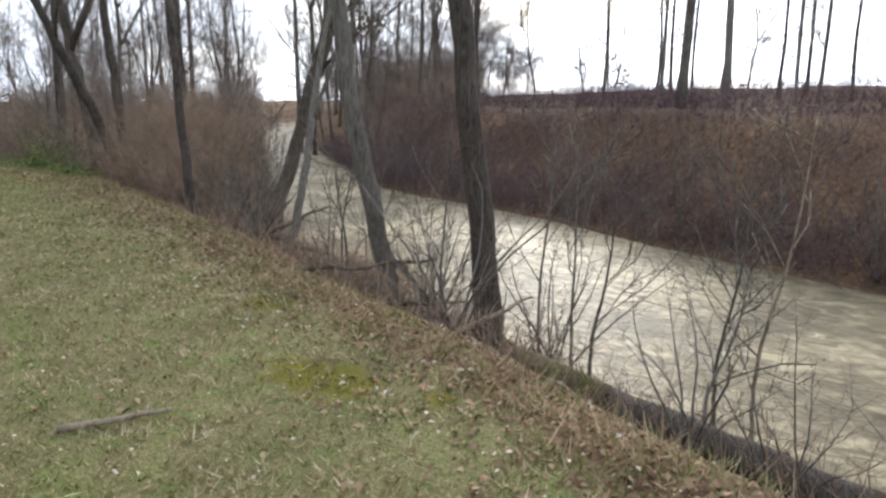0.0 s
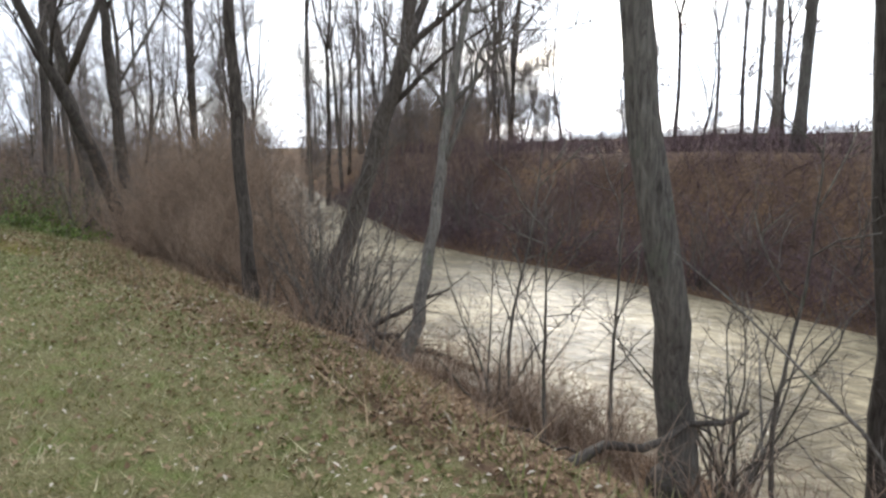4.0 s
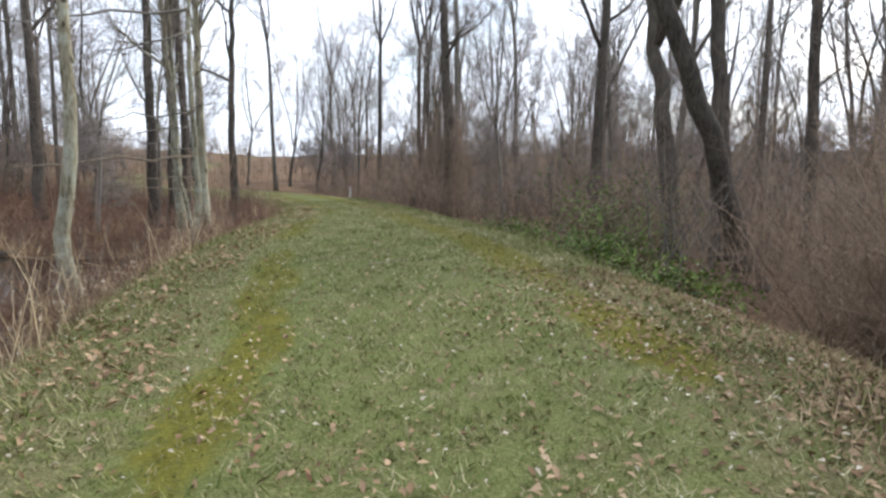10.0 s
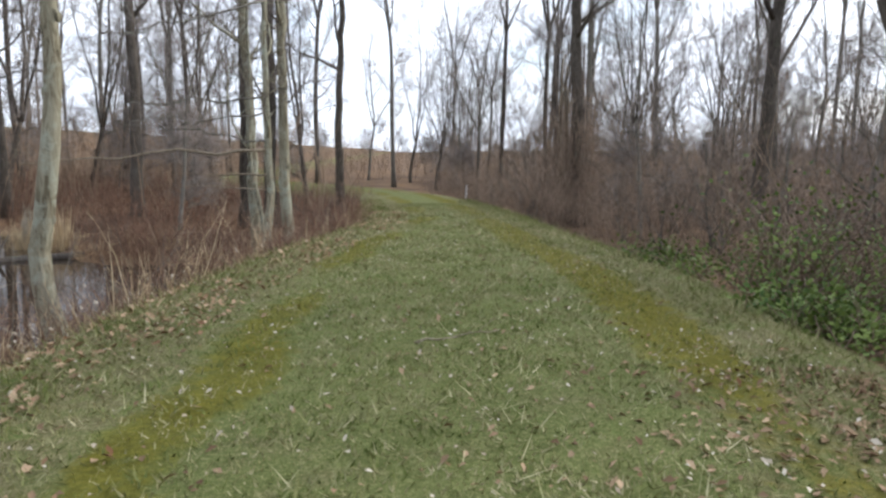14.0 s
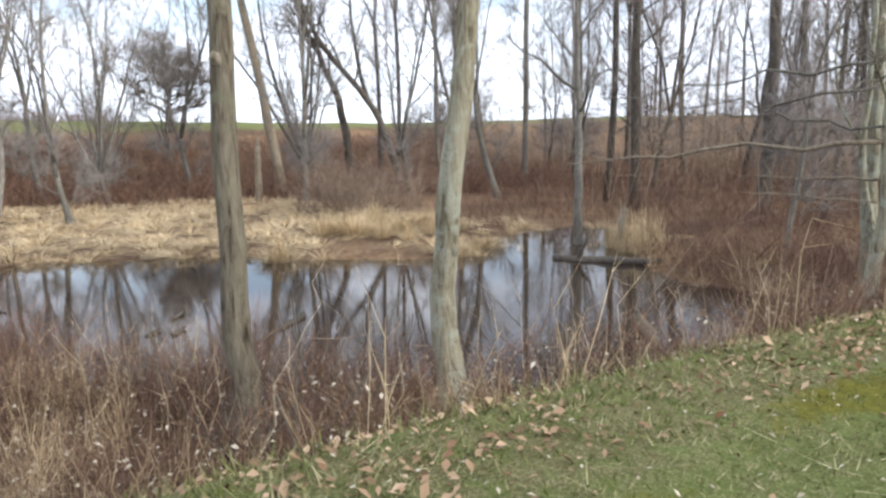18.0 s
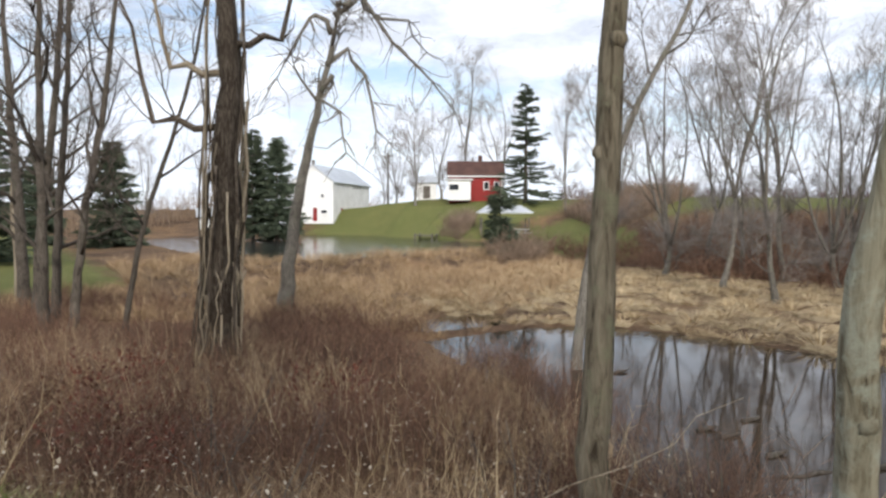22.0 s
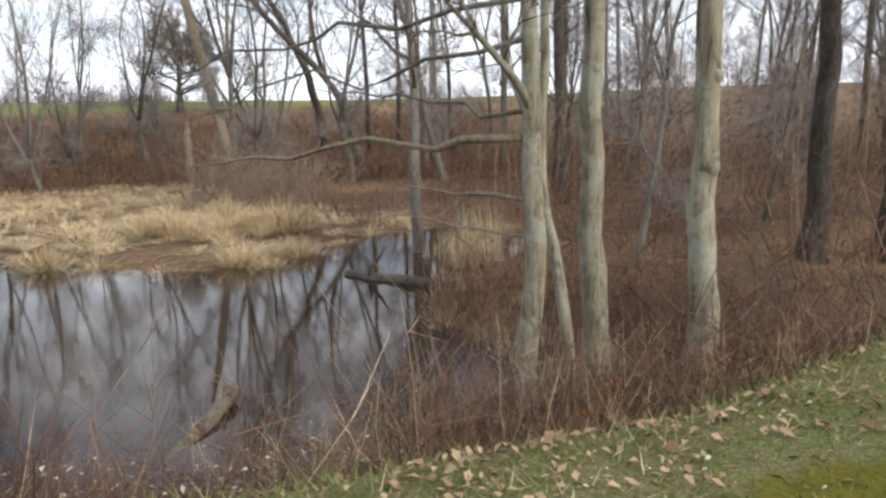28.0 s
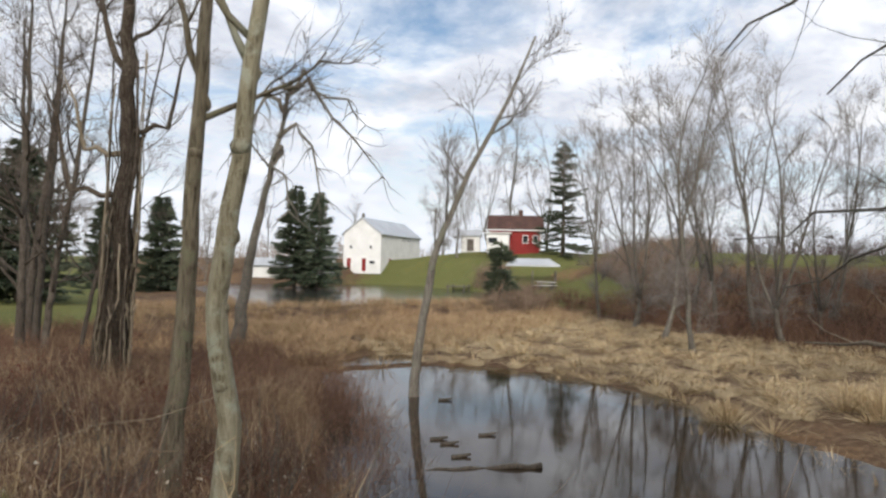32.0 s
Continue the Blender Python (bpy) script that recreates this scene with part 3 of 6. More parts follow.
def tree(name, label, at, trunk, radius, bark_mat, seed, limbs=10, first=0.4, limb_len=2.6, twigs=6, twig_mat=None, twig_len=0.8, twig_r=0.008, lift=0.10, angle=(0.5, 1.1), split=True, sides=10, category="tree", group="", droop=0.0, rough=0.06, sub=3, boughs=4, fork=None, knots=0):
    """A bare tree. trunk: a few points from the root upwards, relative to at."""
    rng = random.Random(seed)
    th = thing(name, label, category, at, group)
    ctrl = [Vector(p) for p in trunk]
    line = []
    for k in range(len(ctrl) - 1):
        p0, p1, p2, p3 = ctrl[max(k - 1, 0)], ctrl[k], ctrl[k + 1], ctrl[min(k + 2, len(ctrl) - 1)]
        for s in range(5):
            t = s / 5
            line.append(0.5 * ((2 * p1) + (p2 - p0) * t + (2 * p0 - 5 * p1 + 4 * p2 - p3) * t * t + (3 * p1 - p0 - 3 * p2 + p3) * t ** 3))
    line.append(ctrl[-1])
    run = [0.0]
    for p, q in zip(line, line[1:]):
        run.append(run[-1] + (q - p).length)
    fine_line = []
    for k in range(25):
        s = run[-1] * (k / 24) ** 1.3
        i = min(max(j for j in range(len(run)) if run[j] <= s + 1e-9), len(line) - 2)
        fine_line.append(line[i].lerp(line[i + 1], (s - run[i]) / max(run[i + 1] - run[i], 1e-6)))
    line = fine_line
    total = len(line) - 1
    jit = [Vector((rng.gauss(0, radius * 0.12), rng.gauss(0, radius * 0.12), 0)) if 0 < k < total else Vector() for k in range(total + 1)]
    line = [p + j for p, j in zip(line, jit)]
    rad = [radius * (1 - 0.82 * (k / total) ** 1.3) * (1 + 0.45 * math.exp(-max(p.z, 0) / (radius * 2.2))) for k, p in enumerate(line)]
    g = Geo()
    g.tube(line, rad, sides, rough, rng)
    part("trunk", g.mesh("trunk", bark_mat), th)
    scars = random.Random(seed + 900)
    for k in range(knots):
        p, d = along(line, (0.05 + 0.42 * (k + scars.uniform(0, 0.8)) / knots) ** (1 / 1.3))
        e, s = side_dir(scars, d, 1.35), radius * scars.uniform(0.28, 0.5)
        kg = Geo()
        kg.tube([p + e * radius * 0.35, p + e * radius * 0.70, p + e * radius * 0.86, p + e * radius * 0.93], [s * 1.9, s * 1.35, s * 0.9, s * 0.4], 9, 0.15, scars)
        part("knot", kg.mesh("knot", bark_mat), th)
    fine = Geo()
    twig_out(rng, fine, line[int(total * 0.8):], twig_r, twigs * 2, twig_len, 1.0, lift * 0.5, sub)
    rest = Geo()
    for k in range(limbs + (1 if fork else 0)):
        t = fork if k == limbs else first + (0.97 - first) * (k + rng.uniform(0, 0.9)) / limbs
        p, d = along(line, t ** (1 / 1.3))
        r = radius * (1 - 0.82 * t) * rng.uniform(0.42, 0.66)
        out = limb_len * rng.uniform(0.6, 1.15) * (1.15 - 0.55 * t)
        seg = 6 if sides > 7 else 4
        if k == limbs:
            r, out = radius * (1 - 0.82 * t) * 0.8, run[-1] * (1 - t) * 0.9
        lm = wander(rng, p, side_dir(rng, d, 0.42 if k == limbs else rng.uniform(*angle)), out, seg, 0.16, lift - droop * (1 - t))
        lg = Geo() if split else rest
        lg.tube(lm, [max(r * (1 - 0.8 * i / seg), 0.006) for i in range(seg + 1)], 5 if sides > 7 else 4)
        for _ in range(boughs):
            q, e = along(lm, rng.uniform(0.25, 0.95))
            bo = wander(rng, q, side_dir(rng, e, rng.uniform(0.4, 0.9)), out * rng.uniform(0.3, 0.6), 3, 0.2, lift - droop)
            lg.tube(bo, [max(r * 0.42 * (1 - 0.75 * i / 3), 0.004) for i in range(4)], 3)
            twig_out(rng, fine, bo, twig_r, twigs, twig_len, 0.9, lift * 0.6 - droop, sub)
        twig_out(rng, fine, lm, twig_r, twigs, twig_len, 0.9, lift * 0.6 - droop, sub)
        if split:
            part("limb", lg.mesh("limb", bark_mat), th)
    if not split and rest.v:
        part("limbs", rest.mesh("limbs", bark_mat), th)
    part("crown", fine.mesh("crown", twig_mat or TWIG, False), th, "fine bare twigs")
    return th


def strands(base, tip, bend, r):
    """Many bent three-sided stems at once: vertices and faces."""
    n = len(base)
    d = tip - base
    d = d / np.maximum(np.linalg.norm(d, axis=1, keepdims=True), 1e-6)
    u = np.cross(d, np.array([0.31, 0.17, 0.93]))
    u = u / np.maximum(np.linalg.norm(u, axis=1, keepdims=True), 1e-6)
    w2 = np.cross(d, u)
    mid = (base + tip) / 2 + bend
    v = np.empty((n, 7, 3))
    for k, (cu, cw) in enumerate(((1, 0), (-0.5, 0.87), (-0.5, -0.87))):
        off = (u * cu + w2 * cw) * r[:, None]
        v[:, k], v[:, 3 + k] = base + off, mid + off * 0.75
    v[:, 6] = tip
    quad = np.array([(0, 1, 4, 3), (1, 2, 5, 4), (2, 0, 3, 5)])
    tri = np.array([(3, 4, 6), (4, 5, 6), (5, 3, 6)])
    o = (np.arange(n) * 7)[:, None, None]
    return v.reshape(-1, 3), (quad[None] + o).reshape(-1, 4), (tri[None] + o).reshape(-1, 3)


def spikes(base, tip, r):
    """Many straight three-sided twigs at once."""
    n = len(base)
    d = tip - base
    d = d / np.maximum(np.linalg.norm(d, axis=1, keepdims=True), 1e-6)
    u = np.cross(d, np.array([0.31, 0.17, 0.93]))
    u = u / np.maximum(np.linalg.norm(u, axis=1, keepdims=True), 1e-6)
    w2 = np.cross(d, u)
    v = np.empty((n, 4, 3))
    for k, (cu, cw) in enumerate(((1, 0), (-0.5, 0.87), (-0.5, -0.87))):
        v[:, k] = base + (u * cu + w2 * cw) * r[:, None]
    v[:, 3] = tip
    tri = np.array([(0, 1, 3), (1, 2, 3), (2, 0, 3)])
    return v.reshape(-1, 3), np.zeros((0, 4), int), (tri[None] + (np.arange(n) * 4)[:, None, None]).reshape(-1, 3)


def blade_strips(base, tip, bend, side):
    """Many bent flat blades at once: a strip and a point each."""
    n = len(base)
    mid = (base + tip) / 2 + bend
    v = np.stack([base - side, base + side, mid + side * 0.8, mid - side * 0.8, tip], 1)
    o = (np.arange(n) * 5)[:, None]
    return v.reshape(-1, 3), o + np.array([[0, 1, 2, 3]]), o + np.array([[3, 2, 4]])


def fast_mesh(name, v, loops, sizes, mat):
    me = bpy.data.meshes.new(name)
    me.vertices.add(len(v))
    me.vertices.foreach_set("co", np.ascontiguousarray(v, np.float32).ravel())
    me.loops.add(len(loops))
    me.loops.foreach_set("vertex_index", loops.astype(np.int32))
    me.polygons.add(len(sizes))
    starts = np.concatenate([[0], np.cumsum(sizes)[:-1]])
    me.polygons.foreach_set("loop_start", starts.astype(np.int32))
    me.polygons.foreach_set("loop_total", sizes.astype(np.int32))
    me.materials.append(mat)
    me.update(calc_edges=True)
    me.validate()
    return me


def strand_mesh(name, parts, mat):
    vs, loops, sizes, n = [], [], [], 0
    for v, q, t in parts:
        vs.append(v)
        loops += [(q + n).ravel(), (t + n).ravel()]
        sizes += [np.full(len(q), 4), np.full(len(t), 3)]
        n += len(v)
    return fast_mesh(name, np.concatenate(vs), np.concatenate(loops), np.concatenate(sizes), mat)


def thicket(name, label, spots, height, mat, seed, r=0.006, lean=0.25, twigs=3, twig=0.45, category="brush", sink=0.03, wild=0.6, bow=0.08):
    """Undergrowth: bent stems with side twigs, rooted at the spots."""
    rng = np.random.default_rng(seed)
    n = len(spots)
    base = np.column_stack([spots, ground(spots[:, 0], spots[:, 1]) - sink])
    h = height * rng.uniform(0.45, 1.15, n)
    tip = base + np.column_stack([rng.normal(0, lean, n) * h, rng.normal(0, lean, n) * h, h])
    bend = rng.normal(0, bow, (n, 3)) * h[:, None]
    rr = r * rng.uniform(0.6, 1.5, n)
    packs = [strands(base, tip, bend, rr)]
    for _ in range(twigs):
        t = rng.uniform(0.25, 0.95, n)[:, None]
        mid = (base + tip) / 2 + bend
        q = np.where(t < 0.5, base + (mid - base) * t * 2, mid + (tip - mid) * (t * 2 - 1))
        dv = (tip - base) / h[:, None] * 0.8 + rng.normal(0, wild, (n, 3))
        ln = (h * twig * rng.uniform(0.4, 1.1, n))[:, None]
        packs.append(spikes(q, q + dv * ln, rr * 0.6))
    ob = new(name, strand_mesh(name, packs, mat))
    return tagged(ob, label, category, kind="stuff")


def scatter(rng, n, x0, x1, y0, y1, keep):
    x, y = rng.uniform(x0, x1, n), rng.uniform(y0, y1, n)
    k = keep(x, y)
    return np.column_stack([x[k], y[k]])


def edge_l(y):
    return np.interp(y, YS_EDGE, X_LEFT)


def edge_r(y):
    return np.interp(y, YS_EDGE, X_RIGHT)


def near_shore(y):
    return np.interp(y, YS_CREEK, X_NEAR)


def far_shore(y):
    return np.interp(y, YS_CREEK, X_FAR)

# ---- trees along the water and the path ----


def on(x, y, dz=-0.08):
    return (x, y, gz(x, y) + dz)


def hero(name, label, x, y, trunk, r, mat, seed, **kw):
    return tree(name, label, on(x, y), trunk, r, mat, seed, **kw)


# beside the creek
hero("tree", "dark rough trunk of a tree on the creek bank", 4.55, -2.0, [(0, 0, -0.1), (-0.08, 0.03, 1.2), (-0.2, 0.08, 2.2), (-0.34, 0.2, 3.6), (-0.5, 0.45, 8), (-0.5, 0.5, 13)], 0.165, BARK_DARK, 11, limbs=9, first=0.5, limb_len=3.0)
hero("tree", "grey leaning tree trunk on the creek bank", 4.2, -0.75, [(0, 0, -0.1), (-0.12, 0.02, 0.7), (-0.36, 0.05, 1.7), (-0.55, 0.25, 3.4), (-0.5, 0.8, 8), (-0.4, 0.9, 12)], 0.13, BARK_GREY, 12, limbs=9, first=0.5, limb_len=2.8)
hero("tree", "dark trunk leaning over the creek", 8.5, 7.3, [(0, 0, -0.3), (0.65, 0.25, 0.7), (1.05, 0.15, 1.5), (1.15, -0.35, 3.1), (1.4, -0.9, 5.0), (1.6, -1.2, 8), (1.6, -1.3, 12)], 0.2, BARK_DARK, 13, fork=0.27, limbs=11, first=0.32, limb_len=3.2)
hero("tree", "straight grey tree at the top of the bank", 5.05, 5.0, [(0, 0, 0), (-0.03, 0.08, 1.8), (-0.1, 0.12, 4), (-0.2, 0.2, 8), (-0.1, 0.2, 12)], 0.094, BARK_DARK, 14, limbs=9, first=0.45, limb_len=2.8)
hero("tree", "slender crooked tree leaning over the muddy water", 5.45, 2.75, [(-0.25, 0.05, -0.25), (0.17, -0.05, 0.9), (0.37, -0.07, 1.7), (0.58, -0.09, 2.7), (0.95, -0.1, 4.2), (1.4, -0.2, 7)], 0.085, BARK_GREY, 15, limbs=8, first=0.3, limb_len=2.2)
hero("tree", "dark trunk leaning far over towards the path", 8.95, 14.4, [(0.1, 0, -0.2), (-0.45, -0.05, 0.8), (-1.1, -0.2, 2.3), (-1.7, -0.2, 3.6), (-2.2, 0.1, 5.2), (-2.7, 0.4, 7.0), (-2.9, 0.5, 11)], 0.18, BARK_DARK, 16, limbs=10, first=0.4, limb_len=3.6)
hero("tree", "dark tall tree behind the green shrub", 9.7, 17.9, [(0, 0, 0), (-0.2, 0, 2), (-0.6, 0.1, 5), (-1.1, 0.2, 9), (-1.2, 0.2, 15)], 0.19, BARK_DARK, 17, fork=0.28, limbs=10, first=0.4, limb_len=3.6)
hero("tree", "dark tall tree standing beside another", 10.7, 17.7, [(0, 0, 0), (-0.15, 0, 2), (-0.4, 0, 5), (-0.5, 0.1, 9), (-0.3, 0.2, 15)], 0.19, BARK_DARK, 18, limbs=10, first=0.4, limb_len=3.6)
hero("tree", "tall dark tree in the wood by the path", 13.6, 29.2, [(0, 0, 0), (0.1, 0, 4), (0.3, 0.1, 9), (0.6, 0.2, 17)], 0.24, BARK_DARK, 19, limbs=12, first=0.35, limb_len=4.0)
# between the path and the pond
hero("tree", "brown ridged trunk standing in russet brush", -1.88, 15.36, [(0.06, 0.0, -0.1), (-0.03, 0.0, 0.8), (-0.1, 0.02, 1.6), (-0.16, 0.06, 3.2), (-0.2, 0.2, 7), (-0.1, 0.25, 11)], 0.13, BARK_BROWN, 21, knots=6, limbs=8, first=0.36, limb_len=2.6)
hero("tree", "pale lichened trunk with a kink near its foot", -1.04, 16.93, [(0.02, -0.03, -0.1), (-0.08, 0.0, 0.75), (-0.13, 0.0, 1.35), (0.0, -0.02, 1.85), (0.08, 0.0, 2.4), (0.04, 0.2, 3.8), (-0.1, 0.5, 7), (0.0, 0.7, 10.5)], 0.125, BARK_PALE, 22, knots=6, limbs=8, first=0.38, limb_len=2.6)
hero("tree", "slim pale trunk at the water's edge", 0.17, 23.52, [(-0.04, 0, 0), (-0.06, 0.02, 0.9), (0.03, 0.04, 1.7), (0.0, 0.04, 2.6), (-0.05, 0.1, 5), (0.1, 0.2, 9)], 0.1, BARK_PALE, 23, limbs=7, first=0.3, limb_len=2.2)
hero("tree", "pale smooth trunk leaning slightly by the pond", -0.41, 24.73, [(0.1, 0, 0), (0.03, 0.02, 1.4), (0.0, 0.05, 3.2), (-0.16, 0.1, 5.5), (-0.4, 0.2, 10)], 0.138, BARK_PALE, 24, knots=6, limbs=7, first=0.4, limb_len=2.4)
hero("tree", "thin forked pale stem by the pond", -0.18, 24.04, [(0.2, 0.1, 0), (0.1, 0.05, 1.2), (-0.12, 0.0, 2.4), (-0.12, 0.1, 4.5), (-0.3, 0.2, 8)], 0.062, BARK_PALE, 25, limbs=7, first=0.3, limb_len=1.9)
hero("tree", "pale split-barked trunk above the slope", 0.17, 25.7, [(0.02, 0, 0), (0, 0.02, 1.4), (-0.05, 0.05, 3.0), (-0.06, 0.1, 6), (0.05, 0.2, 11)], 0.15, BARK_PALE, 26, knots=6, limbs=8, first=0.45, limb_len=2.4)
hero("tree", "thick dark trunk in the wood", -2.0, 31.5, [(0, 0, 0), (0.02, 0, 4), (0.05, 0.1, 9), (0.1, 0.2, 17)], 0.2, BARK_DARK, 27, limbs=10, first=0.45, limb_len=3.6)
hero("tree", "thick dark trunk wrapped in shoots", -1.5, 33.0, [(0, 0, 0), (0.05, 0, 4), (0.1, 0.1, 9), (0.3, 0.2, 17)], 0.21, BARK_DARK, 28, limbs=10, first=0.45, limb_len=3.6)
hero("tree", "thick dark trunk at the back of the wood", -6.35, 34.2, [(0, 0, -0.1), (0.1, 0, 4), (0.0, 0.1, 9), (0.2, 0.2, 17)], 0.22, BARK_DARK, 43, limbs=10, first=0.4, limb_len=3.6)
hero("tree", "dark trunk close beside the grass path", 0.5, 38.0, [(0, 0, -0.1), (-0.1, 0, 4), (0.1, 0.1, 9), (0.0, 0.2, 16)], 0.19, BARK_DARK, 44, limbs=10, first=0.35, limb_len=3.4)
hero("tree", "dark trunk curving over at the foot of the hill", -29.0, 34.0, [(0, 0.2, -0.2), (0.2, -0.1, 2.0), (0.5, -0.8, 4.6), (0.2, -1.6, 6.8), (0.0, -2.6, 9.2), (0.2, -3.4, 13)], 0.26, BARK_DARK, 41, limbs=10, first=0.4, limb_len=3.8, twigs=5, twig_len=1.0)
hero("tree", "dark leaning trunk with an arched bough below the hill", -23.8, 33.4, [(0.3, 0.2, -0.2), (-0.2, -0.1, 1.8), (-0.8, -0.8, 4.2), (-0.6, -3.2, 6.5), (-0.5, -4.6, 8.6), (-0.4, -5.6, 12)], 0.21, BARK_DARK, 42, fork=0.35, limbs=10, first=0.4, limb_len=3.4, twigs=5, twig_len=1.0)
hero("tree", "leaning bare tree rooted in the pond", -10.1, 13.8, [(0, 0, -0.3), (-0.05, 0.12, 1.2), (-0.13, 0.3, 2.6), (-0.22, 0.5, 3.9), (-0.52, 1.1, 5.6), (-0.85, 1.85, 7.2), (-1.15, 2.5, 8.9)], 0.125, BARK_GREY, 29, limbs=8, first=0.45, limb_len=1.9, twig_len=0.6)
droop = hero("tree", "drooping bare tree among brown sedge", -14.3, 4.6, [(0, 0, -0.1), (-0.1, 0.25, 2.2), (-0.27, 0.65, 4.5), (-0.42, 1.05, 6.4), (-0.56, 1.45, 8.4)], 0.2, BARK_GREY, 30, limbs=6, first=0.62, limb_len=2.4, lift=0.05, droop=0.1, twig_len=0.7)
for k, (z, out, fall, back) in enumerate(((7.9, 3.3, 2.6, 0.4), (6.6, 1.5, 2.2, -0.3), (7.4, -1.3, 1.2, 0.2), (5.9, 0.9, 1.7, 0.5), (8.2, 2.2, 1.1, -0.5))):
    rd, g = random.Random(710 + k), Geo()
    line = [Vector((-0.06 * z + back * a - 0.36 * out * a, 0.165 * z + 0.93 * out * a, z + 0.55 * math.sin(3.0 * min(a * 1.6, 1.0)) - fall * a * a)) + Vector((rd.gauss(0, 0.13), rd.gauss(0, 0.13), rd.gauss(0, 0.16))) * (a > 0) for a in (0, 0.12, 0.25, 0.4, 0.55, 0.7, 0.85, 1.0)]
    g.tube(line, [0.085, 0.07, 0.06, 0.05, 0.042, 0.034, 0.026, 0.014], 6)
    for q in line[2:]:
        for _ in range(3):
            hang = wander(rd, q, (rd.gauss(0, 0.5), rd.gauss(0.2, 0.5), -0.5), rd.uniform(0.6, 1.5), 5, 0.25, -0.05)
            g.tube(hang, [0.02, 0.017, 0.014, 0.011, 0.008, 0.004], 4)
    part("drooping_limb", g.mesh("drooping_limb", BARK_GREY), droop)
droop.scale = (1.1, 1.1, 1.1)
shag = hero("tree", "dark shaggy trunk hung with dead vines", -6.4, 8.4, [(0, 0, 0), (-0.03, 0.05, 1.6), (-0.08, 0.2, 4), (-0.1, 0.25, 8), (0, 0.3, 12)], 0.28, BARK_SHAGGY, 31, limbs=9, first=0.5, limb_len=3.4, lift=0.06, rough=0.16)


def vines(th, r, seed, top=4.5, count=16):
    """Dead creepers hanging along a trunk."""
    rng = random.Random(seed)
    for k in range(count):
        an, out = rng.uniform(0, 6.28), r * rng.uniform(0.95, 1.25)
        hi = rng.uniform(1.2, top)
        pts = []
        for s in range(9):
            z = hi * s / 8
            a2 = an + rng.gauss(0, 0.09)
            o2 = out + rng.gauss(0, 0.03) + 0.10 * math.exp(-z * 2)
            pts.append((math.cos(a2) * o2 - 0.02 * z, math.sin(a2) * o2 + 0.05 * min(z, 4), z))
        g = Geo()
        g.tube(pts, [rng.uniform(0.010, 0.032)] * 9, 4)
        part("vine", g.mesh("vine", DEADWOOD if k % 2 == 0 else BARK_SHAGGY), th, "dead creeper stem")


vines(shag, 0.28, 5, 7.5, 44)
for k, (z, rise, mat) in enumerate(((4.2, 1.6, BARK_SHAGGY), (5.1, 1.1, DEADWOOD), (5.6, 1.4, BARK_SHAGGY))):
    g, s = Geo(), (1, 0.75, -0.8)[k]
    line = [Vector((-0.08 + s * a, 0.2 - 2.0 * s * a, z + b)) for a, b in ((0, 0), (0.22, -0.05), (0.36, 0.12), (0.52, 0.05), (0.6, rise * 0.5), (0.66, rise), (0.85, rise * 1.6))]
    g.tube(line, [0.075, 0.065, 0.06, 0.05, 0.04, 0.03, 0.012], 6)
    rt = random.Random(640 + k)
    for q in line[2:]:
        g.tube(wander(rt, q, (rt.gauss(0.3, 0.5), rt.gauss(-0.5, 0.6), 0.5), 0.9, 4, 0.2, 0.05), [0.02, 0.015, 0.011, 0.008, 0.004], 4)
    part("crooked_limb", g.mesh("crooked_limb", mat), shag)
hung = hero("tree", "dark tree smothered in brown hanging vines", 8.4, 31.0, [(0, 0, -0.1), (0.1, 0, 3), (-0.1, 0.1, 7), (0.1, 0.2, 14)], 0.26, BARK_DARK, 45, limbs=10, first=0.4, limb_len=3.0)
vines(hung, 0.34, 46, 6.0, 40)
# clump of dark stems beside the lawn
for k, (x, y, r, dx, dy) in enumerate(((-10.9, -1.6, 0.17, 0.1, -0.3), (-9.6, 0.4, 0.15, -0.2, 0.6), (-8.3, 2.2, 0.13, 0.05, 0.1), (-8.8, 2.5, 0.11, -0.3, 0.9), (-9.2, 1.5, 0.12, -0.2, 0.3), (-8.9, 3.9, 0.07, -0.7, 1.4))):
    hero("tree", "dark slender tree in a clump by the lawn", x, y, [(0, 0, 0), (dx * 0.3, dy * 0.3, 2.5), (dx, dy, 6), (dx * 1.6, dy * 1.6, 11)], r, BARK_DARK, 40 + k, limbs=12, first=0.16, limb_len=2.6, group="clump of dark trees by the lawn")


def snag(x, y, h, r, seed, label, lean=(0.02, 0.0)):
    """A dead, barkless, broken trunk."""
    rng = random.Random(seed)
    th = thing("dead_trunk", label, "dead tree", on(x, y))
    g = Geo()
    line = [Vector((rng.gauss(0, 0.015) + lean[0] * k, rng.gauss(0, 0.015) + lean[1] * k, h * k / 8)) for k in range(9)]
    g.tube(line, [r * (1.25 - 0.5 * k / 8) for k in range(9)], 9, 0.12, rng)
    for k in range(7):
        an = rng.uniform(0, 6.28)
        p = line[-1] + Vector((math.cos(an), math.sin(an), -0.3)) * r * 0.5
        g.spike(p, p + Vector((rng.gauss(0, 0.05), rng.gauss(0, 0.05), rng.uniform(0.15, 0.5))), r * 0.35)
    part("trunk", g.mesh("trunk", DEADWOOD), th)
    s = Geo()
    q = line[5]
    s.tube(wander(rng, q, (rng.gauss(0, 1), rng.gauss(0, 1), 0.7), h * 0.14, 3, 0.1), [r * 0.3, r * 0.25, r * 0.2, r * 0.1], 5)
    part("branch_stub", s.mesh("stub", DEADWOOD), th)


